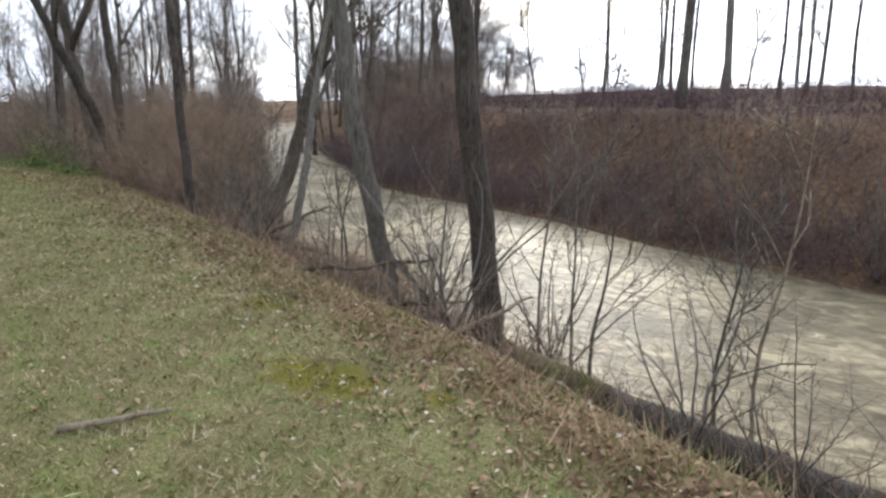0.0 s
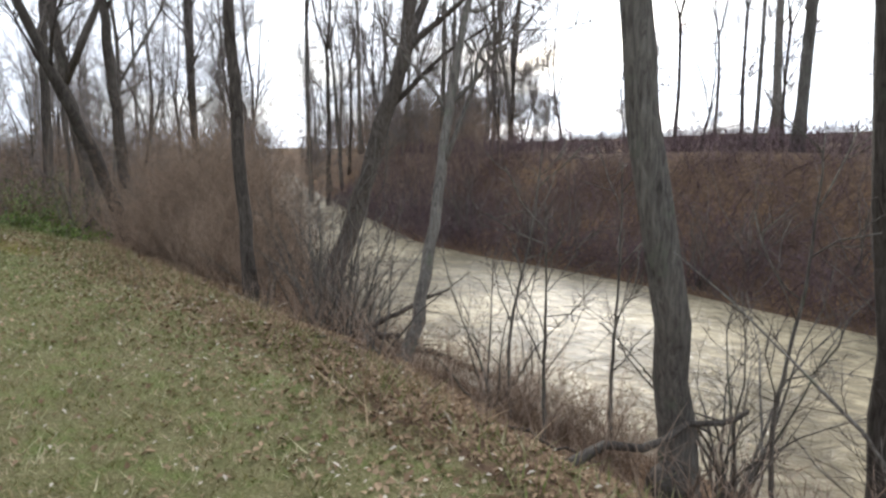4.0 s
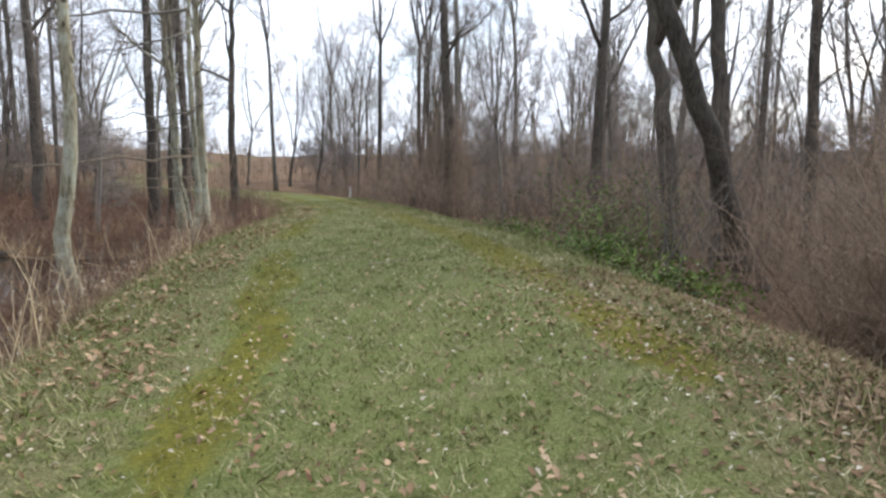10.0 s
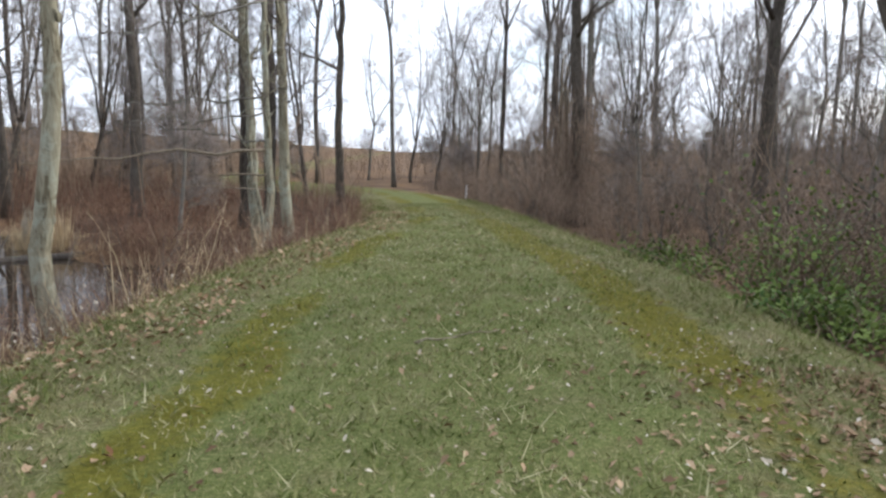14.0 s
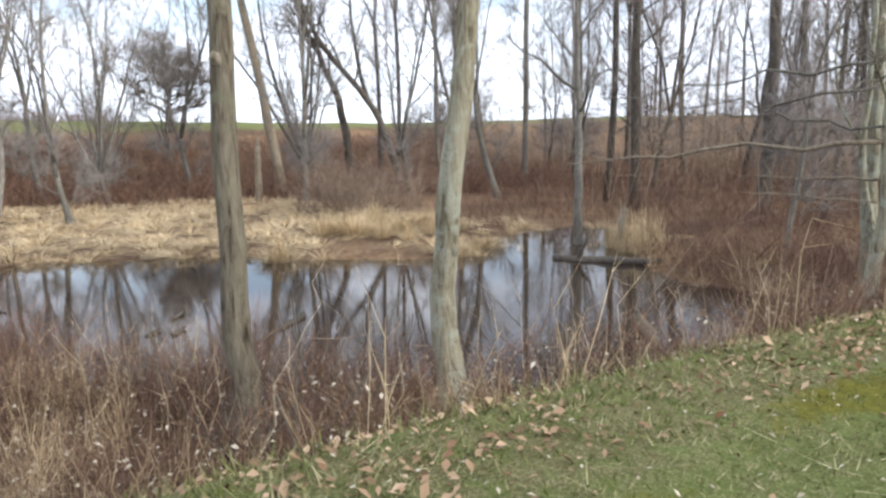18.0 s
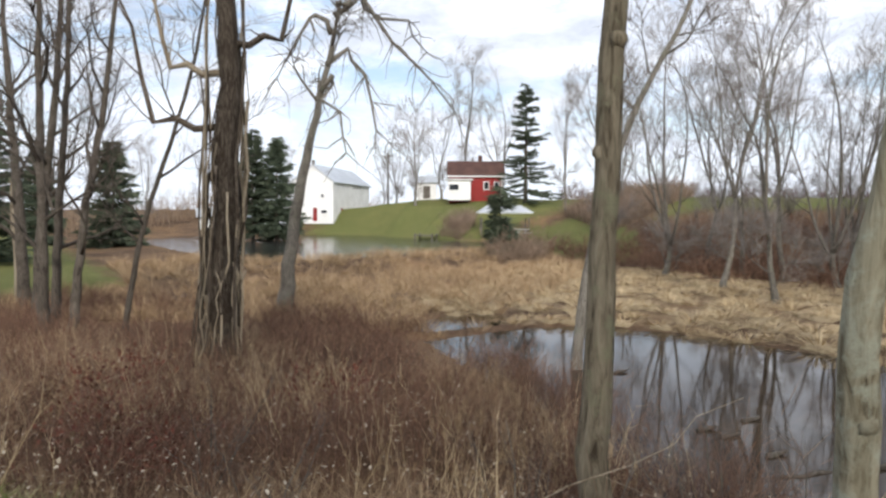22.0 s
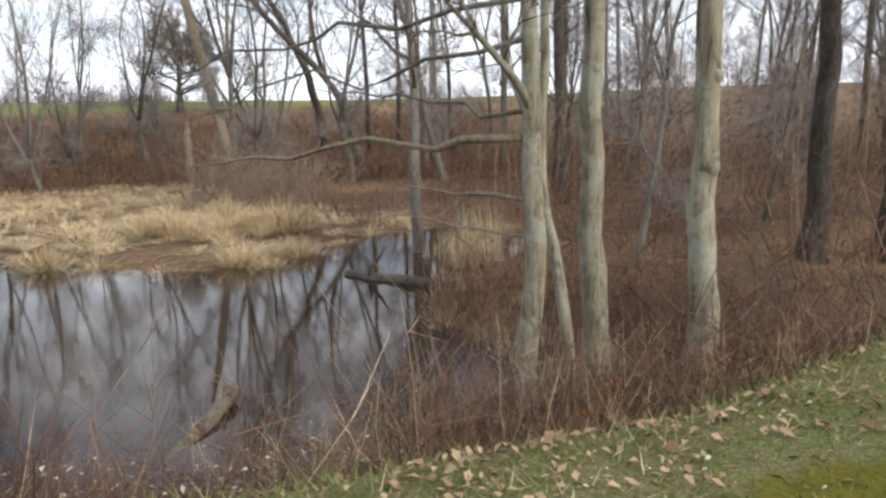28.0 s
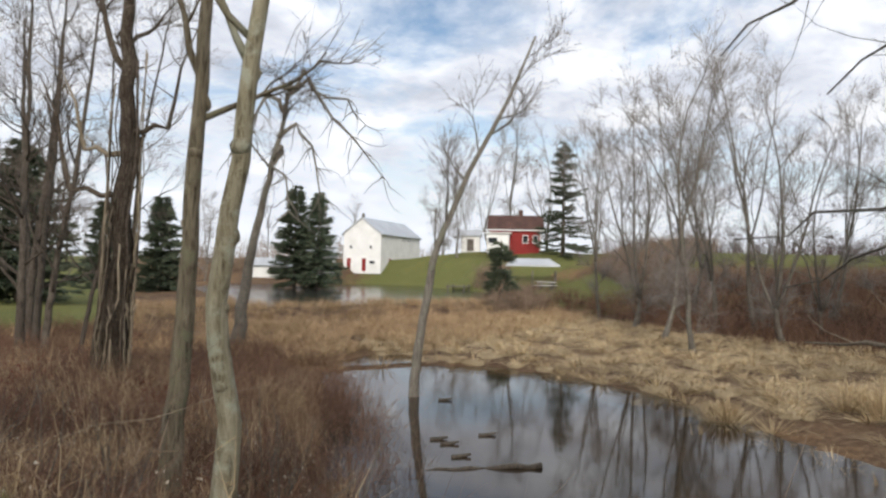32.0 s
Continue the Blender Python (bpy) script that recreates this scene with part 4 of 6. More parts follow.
for k, (x, y, h) in enumerate(((3.6, -5.3, 2.9), (3.0, -4.1, 2.0), (4.2, -3.3, 2.6), (3.3, -5.0, 1.7), (3.9, -4.9, 2.4), (4.7, 0.6, 2.2), (5.6, 3.8, 2.6), (4.5, -1.3, 2.9), (5.0, 0.1, 2.7), (5.3, 1.3, 3.2), (4.9, -2.5, 3.0))):
    hero("sapling", "crooked thin sapling on the creek bank", x, y, [(0, 0, 0), (0.06, 0.05, h * 0.3), (0.22 * (1 - k % 3), -0.1, h * 0.65), (0.35 * (1 - k % 3), -0.15, h)], 0.022, (DEADWOOD if k == 0 else BARK_GREY), 140 + k, limbs=7, first=0.3, limb_len=1.0, twigs=3, twig_len=0.35, twig_r=0.004, sides=6, boughs=2, sub=2, group="saplings on the creek bank")
snag(-11.3, -2.2, 3.4, 0.17, 61, "broken pale barkless trunk by the lawn")
snag(-26.3, 28.6, 9.5, 0.2, 62, "tall pale barkless trunk leaning at the marsh edge", (0.05, -0.24))
snag(-24.0, 26.2, 2.4, 0.14, 63, "short pale broken trunk at the marsh edge")
snag(-6.8, 27.4, 1.3, 0.13, 64, "short broken stump among reeds")
hero("tree", "grey bare tree standing in the back of the pond", -7.7, 27.0, [(0, 0, -0.2), (0.02, 0, 2), (-0.1, 0.1, 4), (-0.3, 0.1, 9)], 0.13, BARK_GREY, 65, limbs=9, first=0.4, limb_len=2.6)

# ---- woods ----


def wood_tree(label, h, r, mat, seed, fork=0.5, leaders=3, lean=0.35, branches=8, reach=0.34, twigs=4, twig_len=0.7, twig_r=0.009, side=5, group="", curve=0.05, twig_mat=None):
    """A bare woodland tree: one trunk that parts into leaders, each with branches, boughs and fine twigs."""
    rng = random.Random(seed)
    th = thing("tree", label, "tree", (0, 0, -200), group)
    base = wander(rng, (0, 0, -0.2), (rng.gauss(0, 0.03), rng.gauss(0, 0.03), 1), h * fork + 0.2, 8, curve * 0.6, 0.02)
    g = Geo()
    g.tube(base, [r * (1 - 0.34 * k / 8) * (1 + 0.45 * math.exp(-max(p.z, 0) / (r * 2.2))) for k, p in enumerate(base)], 8, 0.06, rng)
    part("trunk", g.mesh("trunk", mat), th)
    tb, tt, tr = [], [], []

    def sprig(line, count, length):
        for _ in range(count):
            p, d = along(line, rng.uniform(0.15, 1))
            e = side_dir(rng, d, rng.uniform(0.35, 0.95))
            e = Vector((e.x, e.y, e.z + 0.16))
            ln = length * rng.uniform(0.5, 1.25)
            tb.append(p)
            tt.append(p + e * ln)
            tr.append(twig_r)
            for _ in range(2):
                q = p + e * ln * rng.uniform(0.25, 0.8)
                tb.append(q)
                tt.append(q + side_dir(rng, e.normalized(), rng.uniform(0.4, 0.8)) * ln * rng.uniform(0.35, 0.65))
                tr.append(twig_r * 0.62)

    def limb(geo, start, way, length, rad, count, sides):
        line = wander(rng, start, way, length, 8, 0.10, 0.05)
        geo.tube(line, [max(rad * (1 - 0.86 * k / 8), 0.008) for k in range(9)], sides)
        for k in range(count):
            t = 0.1 + 0.86 * (k + rng.random()) / count
            p, d = along(line, t)
            out = length * reach * (1.3 - 0.85 * t) * rng.uniform(0.6, 1.2)
            bo = wander(rng, p, side_dir(rng, d, rng.uniform(0.45, 1.0)), out, 4, 0.15, 0.09)
            thick = rad * (1 - 0.8 * t) * 0.5
            geo.tube(bo, [max(thick * (1 - 0.8 * i / 4), 0.006) for i in range(5)], 3)
            for _ in range(3):
                q, e = along(bo, rng.uniform(0.25, 0.95))
                sb = wander(rng, q, side_dir(rng, e, rng.uniform(0.4, 0.85)), out * rng.uniform(0.3, 0.6), 2, 0.18, 0.08)
                geo.tube(sb, [max(thick * 0.45 * (1 - 0.35 * i), 0.005) for i in range(3)], 3)
                sprig(sb, twigs, twig_len)
            sprig(bo, twigs, twig_len)
        sprig(line[-3:], twigs, twig_len)

    turn = rng.uniform(0, 6.28)
    for k in range(leaders):
        an, tilt = turn + 6.283 * (k + rng.uniform(-0.2, 0.2)) / leaders, lean * (0.35 if k == 0 else rng.uniform(0.7, 1.25))
        g = Geo()
        limb(g, base[-1] - Vector((0, 0, 0.1 * k)), (math.cos(an) * tilt, math.sin(an) * tilt, 1), h * (1 - fork) * (1.0 if k == 0 else rng.uniform(0.72, 0.98)), r * (0.62 if k == 0 else rng.uniform(0.42, 0.58)), branches, 5)
        part("limb", g.mesh("limb", mat), th)
    for k in range(side):
        p, d = along(base, 0.28 + 0.68 * (k + rng.random()) / side)
        g = Geo()
        limb(g, p, side_dir(rng, d, rng.uniform(0.7, 1.15)), h * rng.uniform(0.08, 0.17), r * rng.uniform(0.14, 0.26), 3, 4)
        part("side_branch", g.mesh("side_branch", mat), th)
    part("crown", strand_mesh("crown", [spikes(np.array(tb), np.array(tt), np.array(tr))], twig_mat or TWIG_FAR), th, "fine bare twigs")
    return th


PROTO = []
for k, (h, r, fork, lead, lean) in enumerate(((17.0, 0.145, 0.52, 3, 0.32), (18.0, 0.16, 0.58, 3, 0.30), (12.5, 0.115, 0.24, 3, 0.34), (14.0, 0.13, 0.36, 3, 0.42))):
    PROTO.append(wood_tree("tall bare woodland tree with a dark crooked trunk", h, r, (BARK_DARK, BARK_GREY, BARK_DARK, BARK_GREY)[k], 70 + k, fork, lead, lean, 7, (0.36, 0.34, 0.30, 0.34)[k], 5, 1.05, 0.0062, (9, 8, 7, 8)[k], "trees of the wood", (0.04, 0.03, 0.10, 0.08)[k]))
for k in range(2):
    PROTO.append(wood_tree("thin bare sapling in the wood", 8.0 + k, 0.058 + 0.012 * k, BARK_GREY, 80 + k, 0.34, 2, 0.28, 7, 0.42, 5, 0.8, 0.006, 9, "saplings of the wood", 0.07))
for k, (fork, lead, lean) in enumerate(((0.20, 3, 0.38), (0.30, 3, 0.30), (0.14, 4, 0.42))):
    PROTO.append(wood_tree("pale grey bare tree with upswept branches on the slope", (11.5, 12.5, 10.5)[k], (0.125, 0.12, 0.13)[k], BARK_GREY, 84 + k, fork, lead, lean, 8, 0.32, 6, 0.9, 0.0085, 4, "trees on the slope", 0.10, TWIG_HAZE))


def plant(k, x, y, s=1.0, turn=0.0, tilt=0.0, dz=-0.05):
    m = pose(x, y, gz(x, y) + dz, tilt, 0, turn) @ Matrix.Diagonal((s, s, s, 1))
    ob = copy_thing(PROTO[k], m)
    ob.scale = (s, s, s)
    return ob


rw = random.Random(404)
# right-hand wood between path and creek, and beyond
count = 0
while count < 160:
    x, y = rw.uniform(6, 62), rw.uniform(13, 95)
    bearing = math.degrees(math.atan2(x - 0.5, y + 2))
    if x < edge_r(y) + 3.0 or near_shore(y) - 1.0 < x < far_shore(y) + 0.8 or bearing > 60 or (x < 13 and y < 22):
        continue
    plant(rw.choice((0, 1, 2, 3, 2, 4, 5, 4, 5)), x, y, rw.uniform(0.8, 1.25), rw.uniform(0, 360), rw.gauss(0, 2.5))
    count += 1
# left-hand wood past the pond
count = 0
while count < 60:
    x, y = rw.uniform(-34, 0.4), rw.uniform(27, 85)
    if x > edge_l(y) - 1.2 or (x < -13 and y < 36) or (y < 31 and x < -3.5) or (x > -2.6 and y < 33):
        continue
    plant(rw.choice((0, 1, 2, 3, 0, 1, 4)), x, y, rw.uniform(0.85, 1.2), rw.uniform(0, 360), rw.gauss(0, 1.5))
    count += 1
# trees that close the view where the path bends
for k, (x, y, s) in enumerate(((9.2, 52, 1.15), (2.6, 62, 1.1), (5.6, 58, 0.9), (7.4, 49, 0.8), (-2.0, 52, 1.1), (12.5, 44, 1.1), (4.0, 70, 1.2), (0.2, 74, 1.0), (8.0, 72, 1.1))):
    plant(k % 4, x, y, s, 77 * k)
# thin trees on the far side of the creek
for k, (x, y, s, kind) in enumerate(((25.0, 6.2, 0.55, 0), (21.5, 4.2, 0.42, 2), (23.0, 3.0, 0.5, 1), (28.8, 4.8, 0.6, 0), (20.4, 1.4, 1.05, 1), (25.3, 2.7, 0.45, 0), (41.0, 6.0, 1.5, 1), (27.1, 0.0, 0.5, 0), (23.3, -1.4, 0.45, 1), (31.2, -0.2, 0.6, 0), (25.4, -1.7, 0.5, 1), (22.5, -3.1, 0.42, 0), (33.5, 18.9, 0.5, 0), (34.4, 11.9, 0.6, 2), (33.0, 9.7, 0.4, 1), (32.7, 6.9, 0.55, 0), (59.6, 9.6, 0.8, 3))):
    plant(kind, x, y, s, 50 * k)
# woods that thicken where the creek bends away
for k, (x, y, s) in enumerate(((26.5, 25.5, 1.0), (28.5, 23.0, 0.9), (30.8, 24.5, 1.1), (33.5, 23.0, 1.0), (31.5, 19.8, 0.85), (36.5, 23.5, 1.1), (38.0, 21.0, 0.9), (41.0, 24.0, 1.1), (36.0, 18.2, 0.8), (44.0, 26.5, 1.2), (40.5, 18.6, 0.9), (28.0, 28.5, 1.1), (46.0, 22.5, 1.0))):
    plant((0, 3, 4, 1, 5, 2, 4, 0, 5, 3, 2, 1, 5)[k], x, y, s, 61 * k)
# trees along the foot of the hill
for k, (x, y, s) in enumerate(((-21.8, 18.5, 0.78), (-25.4, 16.9, 0.8), (-31.2, 14.6, 0.95), (-33.4, 18.1, 0.9), (-33.4, 19.9, 0.95), (-27.3, 21.2, 0.85), (-30.6, 25.8, 1.0), (-22.0, 27.3, 0.95), (-26.4, 29.8, 1.05), (-37.5, 16.5, 0.95), (-36.0, 11.6, 0.75), (-29.0, 31.5, 0.9), (-20.5, 31.5, 0.9), (-17.5, 34.0, 1.0), (-32.5, 22.6, 0.7), (-23.0, 36.5, 1.1), (-38.5, 23.5, 0.8), (-39.5, 28.0, 0.7))):
    plant(6 + k % 3, x, y, s * 1.2, 67 * k, (6, -5, 3, -8, 2)[k % 5])
# tall trees round the farm
for k, (x, y, s) in enumerate(((-73, -15.5, 1.25), (-84, -13.5, 1.6), (-88, -9, 1.6), (-86, -17, 1.4), (-66.5, 3.5, 1.1), (-82, -22, 1.1), (-95, -30, 0.9), (-99, -26, 1.0), (-60, 9.5, 0.95), (-78, -40, 0.8), (-58, -42, 0.9), (-48, -48, 1.0), (-40, -52, 1.1), (-30, -46, 1.0))):
    plant(6 + k % 3, x, y, s, 41 * k)
# distant line of woods behind the farm
count = 0
while count < 14:
    x, y = rw.uniform(-150, -20), rw.uniform(-120, -60)
    plant(rw.choice((0, 1, 6, 7)), x, y, rw.uniform(0.8, 1.2), rw.uniform(0, 360))
    count += 1
for ob in PROTO:
    for o in (*ob.children_recursive, ob):
        bpy.data.objects.remove(o)


def round_tree(x, y):
    """A low old fruit tree with a dense ball of twigs."""
    tree("fruit_tree", "dense rounded bare fruit tree on the hill", on(x, y), [(0, 0, -0.2), (0.1, 0, 1.4), (0.3, 0.1, 2.8), (0.3, 0.2, 4.6)], 0.28, BARK_DARK, 91, limbs=24, first=0.28, limb_len=3.9, twigs=16, twig_len=0.85, twig_r=0.02, lift=0.07, angle=(0.7, 1.3), split=True, boughs=6, sub=4, category="tree")


round_tree(-48.7, 31.4)


def conifer(name, label, x, y, h, width, mat, seed, gappy=0.0, whorls=17, bare=0.06, full=0.8, ragged=0.0):
    """Trunk, whorls of drooping boughs, needle sprays."""
    rng = random.Random(seed)
    th = thing(name, label, "tree", on(x, y))
    g = Geo()
    g.tube([(0, 0, -0.2), (0.03, 0, h * 0.4), (0, 0.04, h)], [h * 0.02, h * 0.013, 0.02], 8)
    part("trunk", g.mesh("trunk", BARK_DARK), th)
    nd = Geo()
    for k in range(whorls):
        br = Geo()
        t = bare + (1 - bare) * k / whorls
        reach = (width * (1 - t) ** full * 0.5 + 0.15) * rng.uniform(1 - ragged, 1 + 0.35 * ragged)
        for s in range(11):
            if rng.random() < gappy:
                continue
            an = 6.283 * (s + rng.random()) / 11
            out = reach * rng.uniform(0.55, 1.15)
            bough = wander(rng, (0, 0, h * t + rng.uniform(-0.4, 0.4) * (1 + 1.6 * ragged)), (math.cos(an), math.sin(an), 0.12 - 0.35 * (1 - t)), out, 4, 0.07, 0.05)
            br.tube(bough, [0.035, 0.028, 0.02, 0.014, 0.006], 3)
            for _ in range(int(20 + out * 17)):
                p, d = along(bough, rng.uniform(0.12, 1.0))
                e = side_dir(rng, d, rng.uniform(0.3, 1.1))
                nd.spike(p, p + Vector((e.x, e.y, e.z * 0.5 - 0.12)) * rng.uniform(0.35, 0.8), 0.075)
        if br.v:
            part("bough_whorl", br.mesh("bough_whorl", BARK_DARK), th)
    part("crown", nd.mesh("crown", mat, False), th, "sprays of green needles")
    return th


conifer("spruce", "dense dark green spruce beside the farm pond", -50.4, -22.2, 10.8, 6.8, NEEDLE, 101, 0.0, 22, 0.16, 0.85, 0.25)
conifer("spruce", "dense green spruce growing close to its neighbour", -51.6, -20.4, 10.2, 6.4, NEEDLE_BLUE, 102, 0.05, 22, 0.15, 0.85, 0.25)
conifer("pine", "tall ragged pine with open layered boughs beside the red house", -74.7, -2.6, 13.2, 8.2, NEEDLE, 103, 0.25, 17, 0.05, 0.75, 0.55)
conifer("spruce", "dark spruce across the lawn", -34.6, -22.5, 7.4, 4.4, NEEDLE, 104)
conifer("spruce", "dark spruce farther across the lawn", -36.4, -31.6, 7.6, 4.0, NEEDLE, 105)
conifer("spruce", "big dark spruce at the edge of the lawn", -18.9, -15.2, 8.6, 7.6, NEEDLE, 106, 0.0, 20)
conifer("spruce", "small thin young spruce among brush on the pond bank", -38.0, 4.6, 4.3, 2.2, NEEDLE, 107, 0.45, 12, 0.1, 0.8, 0.4)

# ---- farm across the pond ----


def box_mesh(name, sx, sy, sz, mat, bevel=0.02):
    bm = bmesh.new()
    bmesh.ops.create_cube(bm, size=1.0, matrix=Matrix.Diagonal((sx, sy, sz, 1)))
    if bevel:
        bmesh.ops.bevel(bm, geom=bm.edges[:], offset=min(bevel, min(sx, sy, sz) * 0.3), segments=1, affect="EDGES")
    me = bpy.data.meshes.new(name)
    bm.to_mesh(me)
    bm.free()
    me.materials.append(mat)
    return me


def block(name, parent, x, y, z, sx, sy, sz, mat, label="", bevel=0.02):
    ob = part(name, box_mesh(name, sx, sy, sz, mat, bevel), parent, label)
    ob.location = (x, y, z)
    return ob


def gable_shell(name, parent, w2, d2, eave, ridge, mat, ridge_x=True, base=-0.6):
    """A house body with its two gables; the ridge runs along x or y."""
    if ridge_x:
        prof = [(-d2, base), (d2, base), (d2, eave), (0, ridge), (-d2, eave)]
        v = [(-w2, a, b) for a, b in prof] + [(w2, a, b) for a, b in prof]
    else:
        prof = [(-w2, base), (w2, base), (w2, eave), (0, ridge), (-w2, eave)]
        v = [(a, -d2, b) for a, b in prof] + [(a, d2, b) for a, b in prof]
    f = [(4, 3, 2, 1, 0), (5, 6, 7, 8, 9)] + [(k, (k + 1) % 5, 5 + (k + 1) % 5, 5 + k) for k in range(5)]
    return part(name, mesh_of(name, v, f, mat, False), parent)


def roof_slab(name, parent, a, b, c, d, mat, thick=0.14):
    """A roof plane with thickness, from four corners."""
    p = [Vector(q) for q in (a, b, c, d)]
    nrm = (p[1] - p[0]).cross(p[3] - p[0]).normalized() * thick
    if nrm.z < 0:
        nrm = -nrm
    v = [tuple(q) for q in p] + [tuple(q + nrm) for q in p]
    f = [(3, 2, 1, 0), (4, 5, 6, 7)] + [(k, (k + 1) % 4, 4 + (k + 1) % 4, 4 + k) for k in range(4)]
    return part(name, mesh_of(name, v, f, mat, False), parent)


def pane(parent, x, y, z, w2, h2, axis, name="window"):
    """A window: frame and dark pane proud of the wall. axis: the way it faces, x or y, with sign."""
    fx = axis in ("x", "-x")
    fr = block(name, parent, x, y, z, 0.1 if fx else w2, w2 if fx else 0.1, h2, WHITE)
    s = -0.03 if axis.startswith("-") else 0.03
    block("pane", fr, s if fx else 0, 0 if fx else s, 0, 0.08 if fx else w2 - 0.16, w2 - 0.16 if fx else 0.08, h2 - 0.16, GLASS_DARK)


def barn():
    """White bank barn: gable end and long side."""
    th = thing("barn", "large white wooden barn with a pale metal roof and red doors", "barn", (-80.0, -30.35, 1.25))
    th.rotation_euler = (0, 0, radians(8))
    L, W, E, R = 7.1, 2.7, 4.7, 6.7
    gable_shell("wall", th, L, W, E, R, WHITE)
    for s in (-1, 1):
        roof_slab("roof", th, (-L - 0.25, s * (W + 0.25), E - 0.24), (L + 0.25, s * (W + 0.25), E - 0.24), (L + 0.25, 0, R + 0.02), (-L - 0.25, 0, R + 0.02), ROOF_METAL)
    v = block("vent", th, L - 0.2, 0, R + 0.35, 0.3, 0.3, 0.6, GREYWOOD)
    for y in (-1.9, 0.3):
        block("door", th, L + 0.03, y, 0.55, 0.08, 0.55, 1.7, RED, "red painted plank door")
    pane(th, L + 0.03, -1.6, 2.9, 0.45, 0.55, "x")
    pane(th, L + 0.03, 1.3, 2.9, 0.45, 0.55, "x")
    pane(th, L + 0.03, 1.5, 0.9, 0.9, 0.5, "x")
    block("door", th, 4.1, W + 0.03, 0.55, 0.6, 0.08, 1.7, RED, "red painted plank door")
    for x in (2.9, 2.0, 1.2):
        pane(th, x, W + 0.03, 0.95, 0.6, 0.4, "y")
    for x in (-0.3, -1.1, -1.9, -2.7):
        pane(th, x, W + 0.03, 4.2, 0.55, 0.4, "y")
    block("lean_to", th, -5.3, 0.6, 1.5, 1.6, 3.4, 3.2, WHITE)


barn()


def house():
    th = thing("house", "red wooden farmhouse with a brown roof and white trim", "house", (-76.8, -9.3, 3.6))
    th.rotation_euler = (0, 0, radians(20))
    W, D, E, R = 2.4, 3.1, 2.9, 4.5
    gable_shell("wall", th, W, D, E, R, RED, ridge_x=False)
    for s in (-1, 1):
        roof_slab("roof", th, (s * (W + 0.35), -D - 0.3, E - 0.22), (s * (W + 0.35), D + 0.3, E - 0.22), (0, D + 0.3, R + 0.03), (0, -D - 0.3, R + 0.03), ROOF_RED)
    block("fascia", th, W + 0.36, 0, E - 0.2, 0.06, 2 * D + 0.6, 0.2, WHITE)
    block("corner_board", th, W + 0.02, D - 0.1, 1.2, 0.08, 0.18, 3.2, WHITE)
    for y in (1.2, 2.4):
        pane(th, W + 0.03, y, 1.6, 0.7, 1.0, "x")
    block("chimney", th, -0.4, 0.6, R + 0.3, 0.5, 0.5, 1.1, ROOF_RED)
    po = block("porch", th, W + 1.0, -2.0, 1.0, 1.9, 2.6, 2.3, WHITE, "white enclosed porch")
    block("porch_roof", po, 0.1, 0, 1.22, 2.3, 3.2, 0.12, WHITE)
    pane(po, 0.96, -0.6, 0.35, 1.2, 0.8, "x")
    block("door", po, 0.98, 0.85, -0.2, 0.08, 0.8, 1.9, WHITE)


house()


def pavilion():
    th = thing("pavilion", "open picnic shelter with a pale metal hip roof", "shelter", (-60.7, -1.3, gz(-60.7, -1.3)))
    th.rotation_euler = (0, 0, radians(20))
    z0, hx, hy, e, r = 0, 1.5, 2.6, 2.0, 2.65
    v = [(-hx, -hy, e), (hx, -hy, e), (hx, hy, e), (-hx, hy, e), (0, -hy + 1.0, r), (0, hy - 1.0, r), (-hx, -hy, e - 0.12), (hx, -hy, e - 0.12), (hx, hy, e - 0.12), (-hx, hy, e - 0.12)]
    f = [(0, 1, 4), (1, 2, 5, 4), (2, 3, 5), (3, 0, 4, 5), (0, 6, 7, 1), (1, 7, 8, 2), (2, 8, 9, 3), (3, 9, 6, 0), (9, 8, 7, 6)]
    part("roof", mesh_of("roof", v, f, ROOF_METAL, False), th)
    for x in (-1.3, 1.3):
        for y in (-2.2, 0, 2.2):
            block("post", th, x, y, 0.65, 0.12, 0.12, 1.65, GREYWOOD)
    tb = thing("picnic_table", "pale wooden picnic table under the shelter", "table", (-59.4, 0.5, gz(-59.4, 0.5)))
    block("tabletop", tb, 0, 0, 0.74, 0.8, 1.8, 0.05, WHITE)
    for s in (-1, 1):
        block("bench", tb, s * 0.7, 0, 0.44, 0.28, 1.8, 0.05, WHITE)
        block("leg", tb, 0, s * 0.6, 0.36, 1.3, 0.08, 0.72, GREYWOOD)


pavilion()


def shed(name, label, x, y, turn, w2, d2, h, mat, z=None):
    th = thing(name, label, "shed", (x, y, gz(x, y) if z is None else z))
    th.rotation_euler = (0, 0, radians(turn))
    gable_shell("wall", th, w2, d2, h, h + 0.7, mat, ridge_x=False, base=-0.3)
    for s in (-1, 1):
        roof_slab("roof", th, (s * (w2 + 0.2), -d2 - 0.2, h - 0.1), (s * (w2 + 0.2), d2 + 0.2, h - 0.1), (0, d2 + 0.2, h + 0.72), (0, -d2 - 0.2, h + 0.72), ROOF_METAL)
    block("door", th, w2 + 0.03, 0, h * 0.4, 0.06, 0.9, h * 0.8, GREYWOOD)


shed("shed", "low white shed beside the spruces", -53.5, -27.5, 40, 1.3, 2.6, 0.95, WHITE, 0.55)
shed("shed", "small white shed behind the farmhouse", -79.5, -16.6, 20, 1.0, 1.2, 2.0, WHITE)
shed("shed", "small white outbuilding below the barn", -62.8, -28.3, 30, 1.2, 1.6, 1.9, WHITE, 0.8)

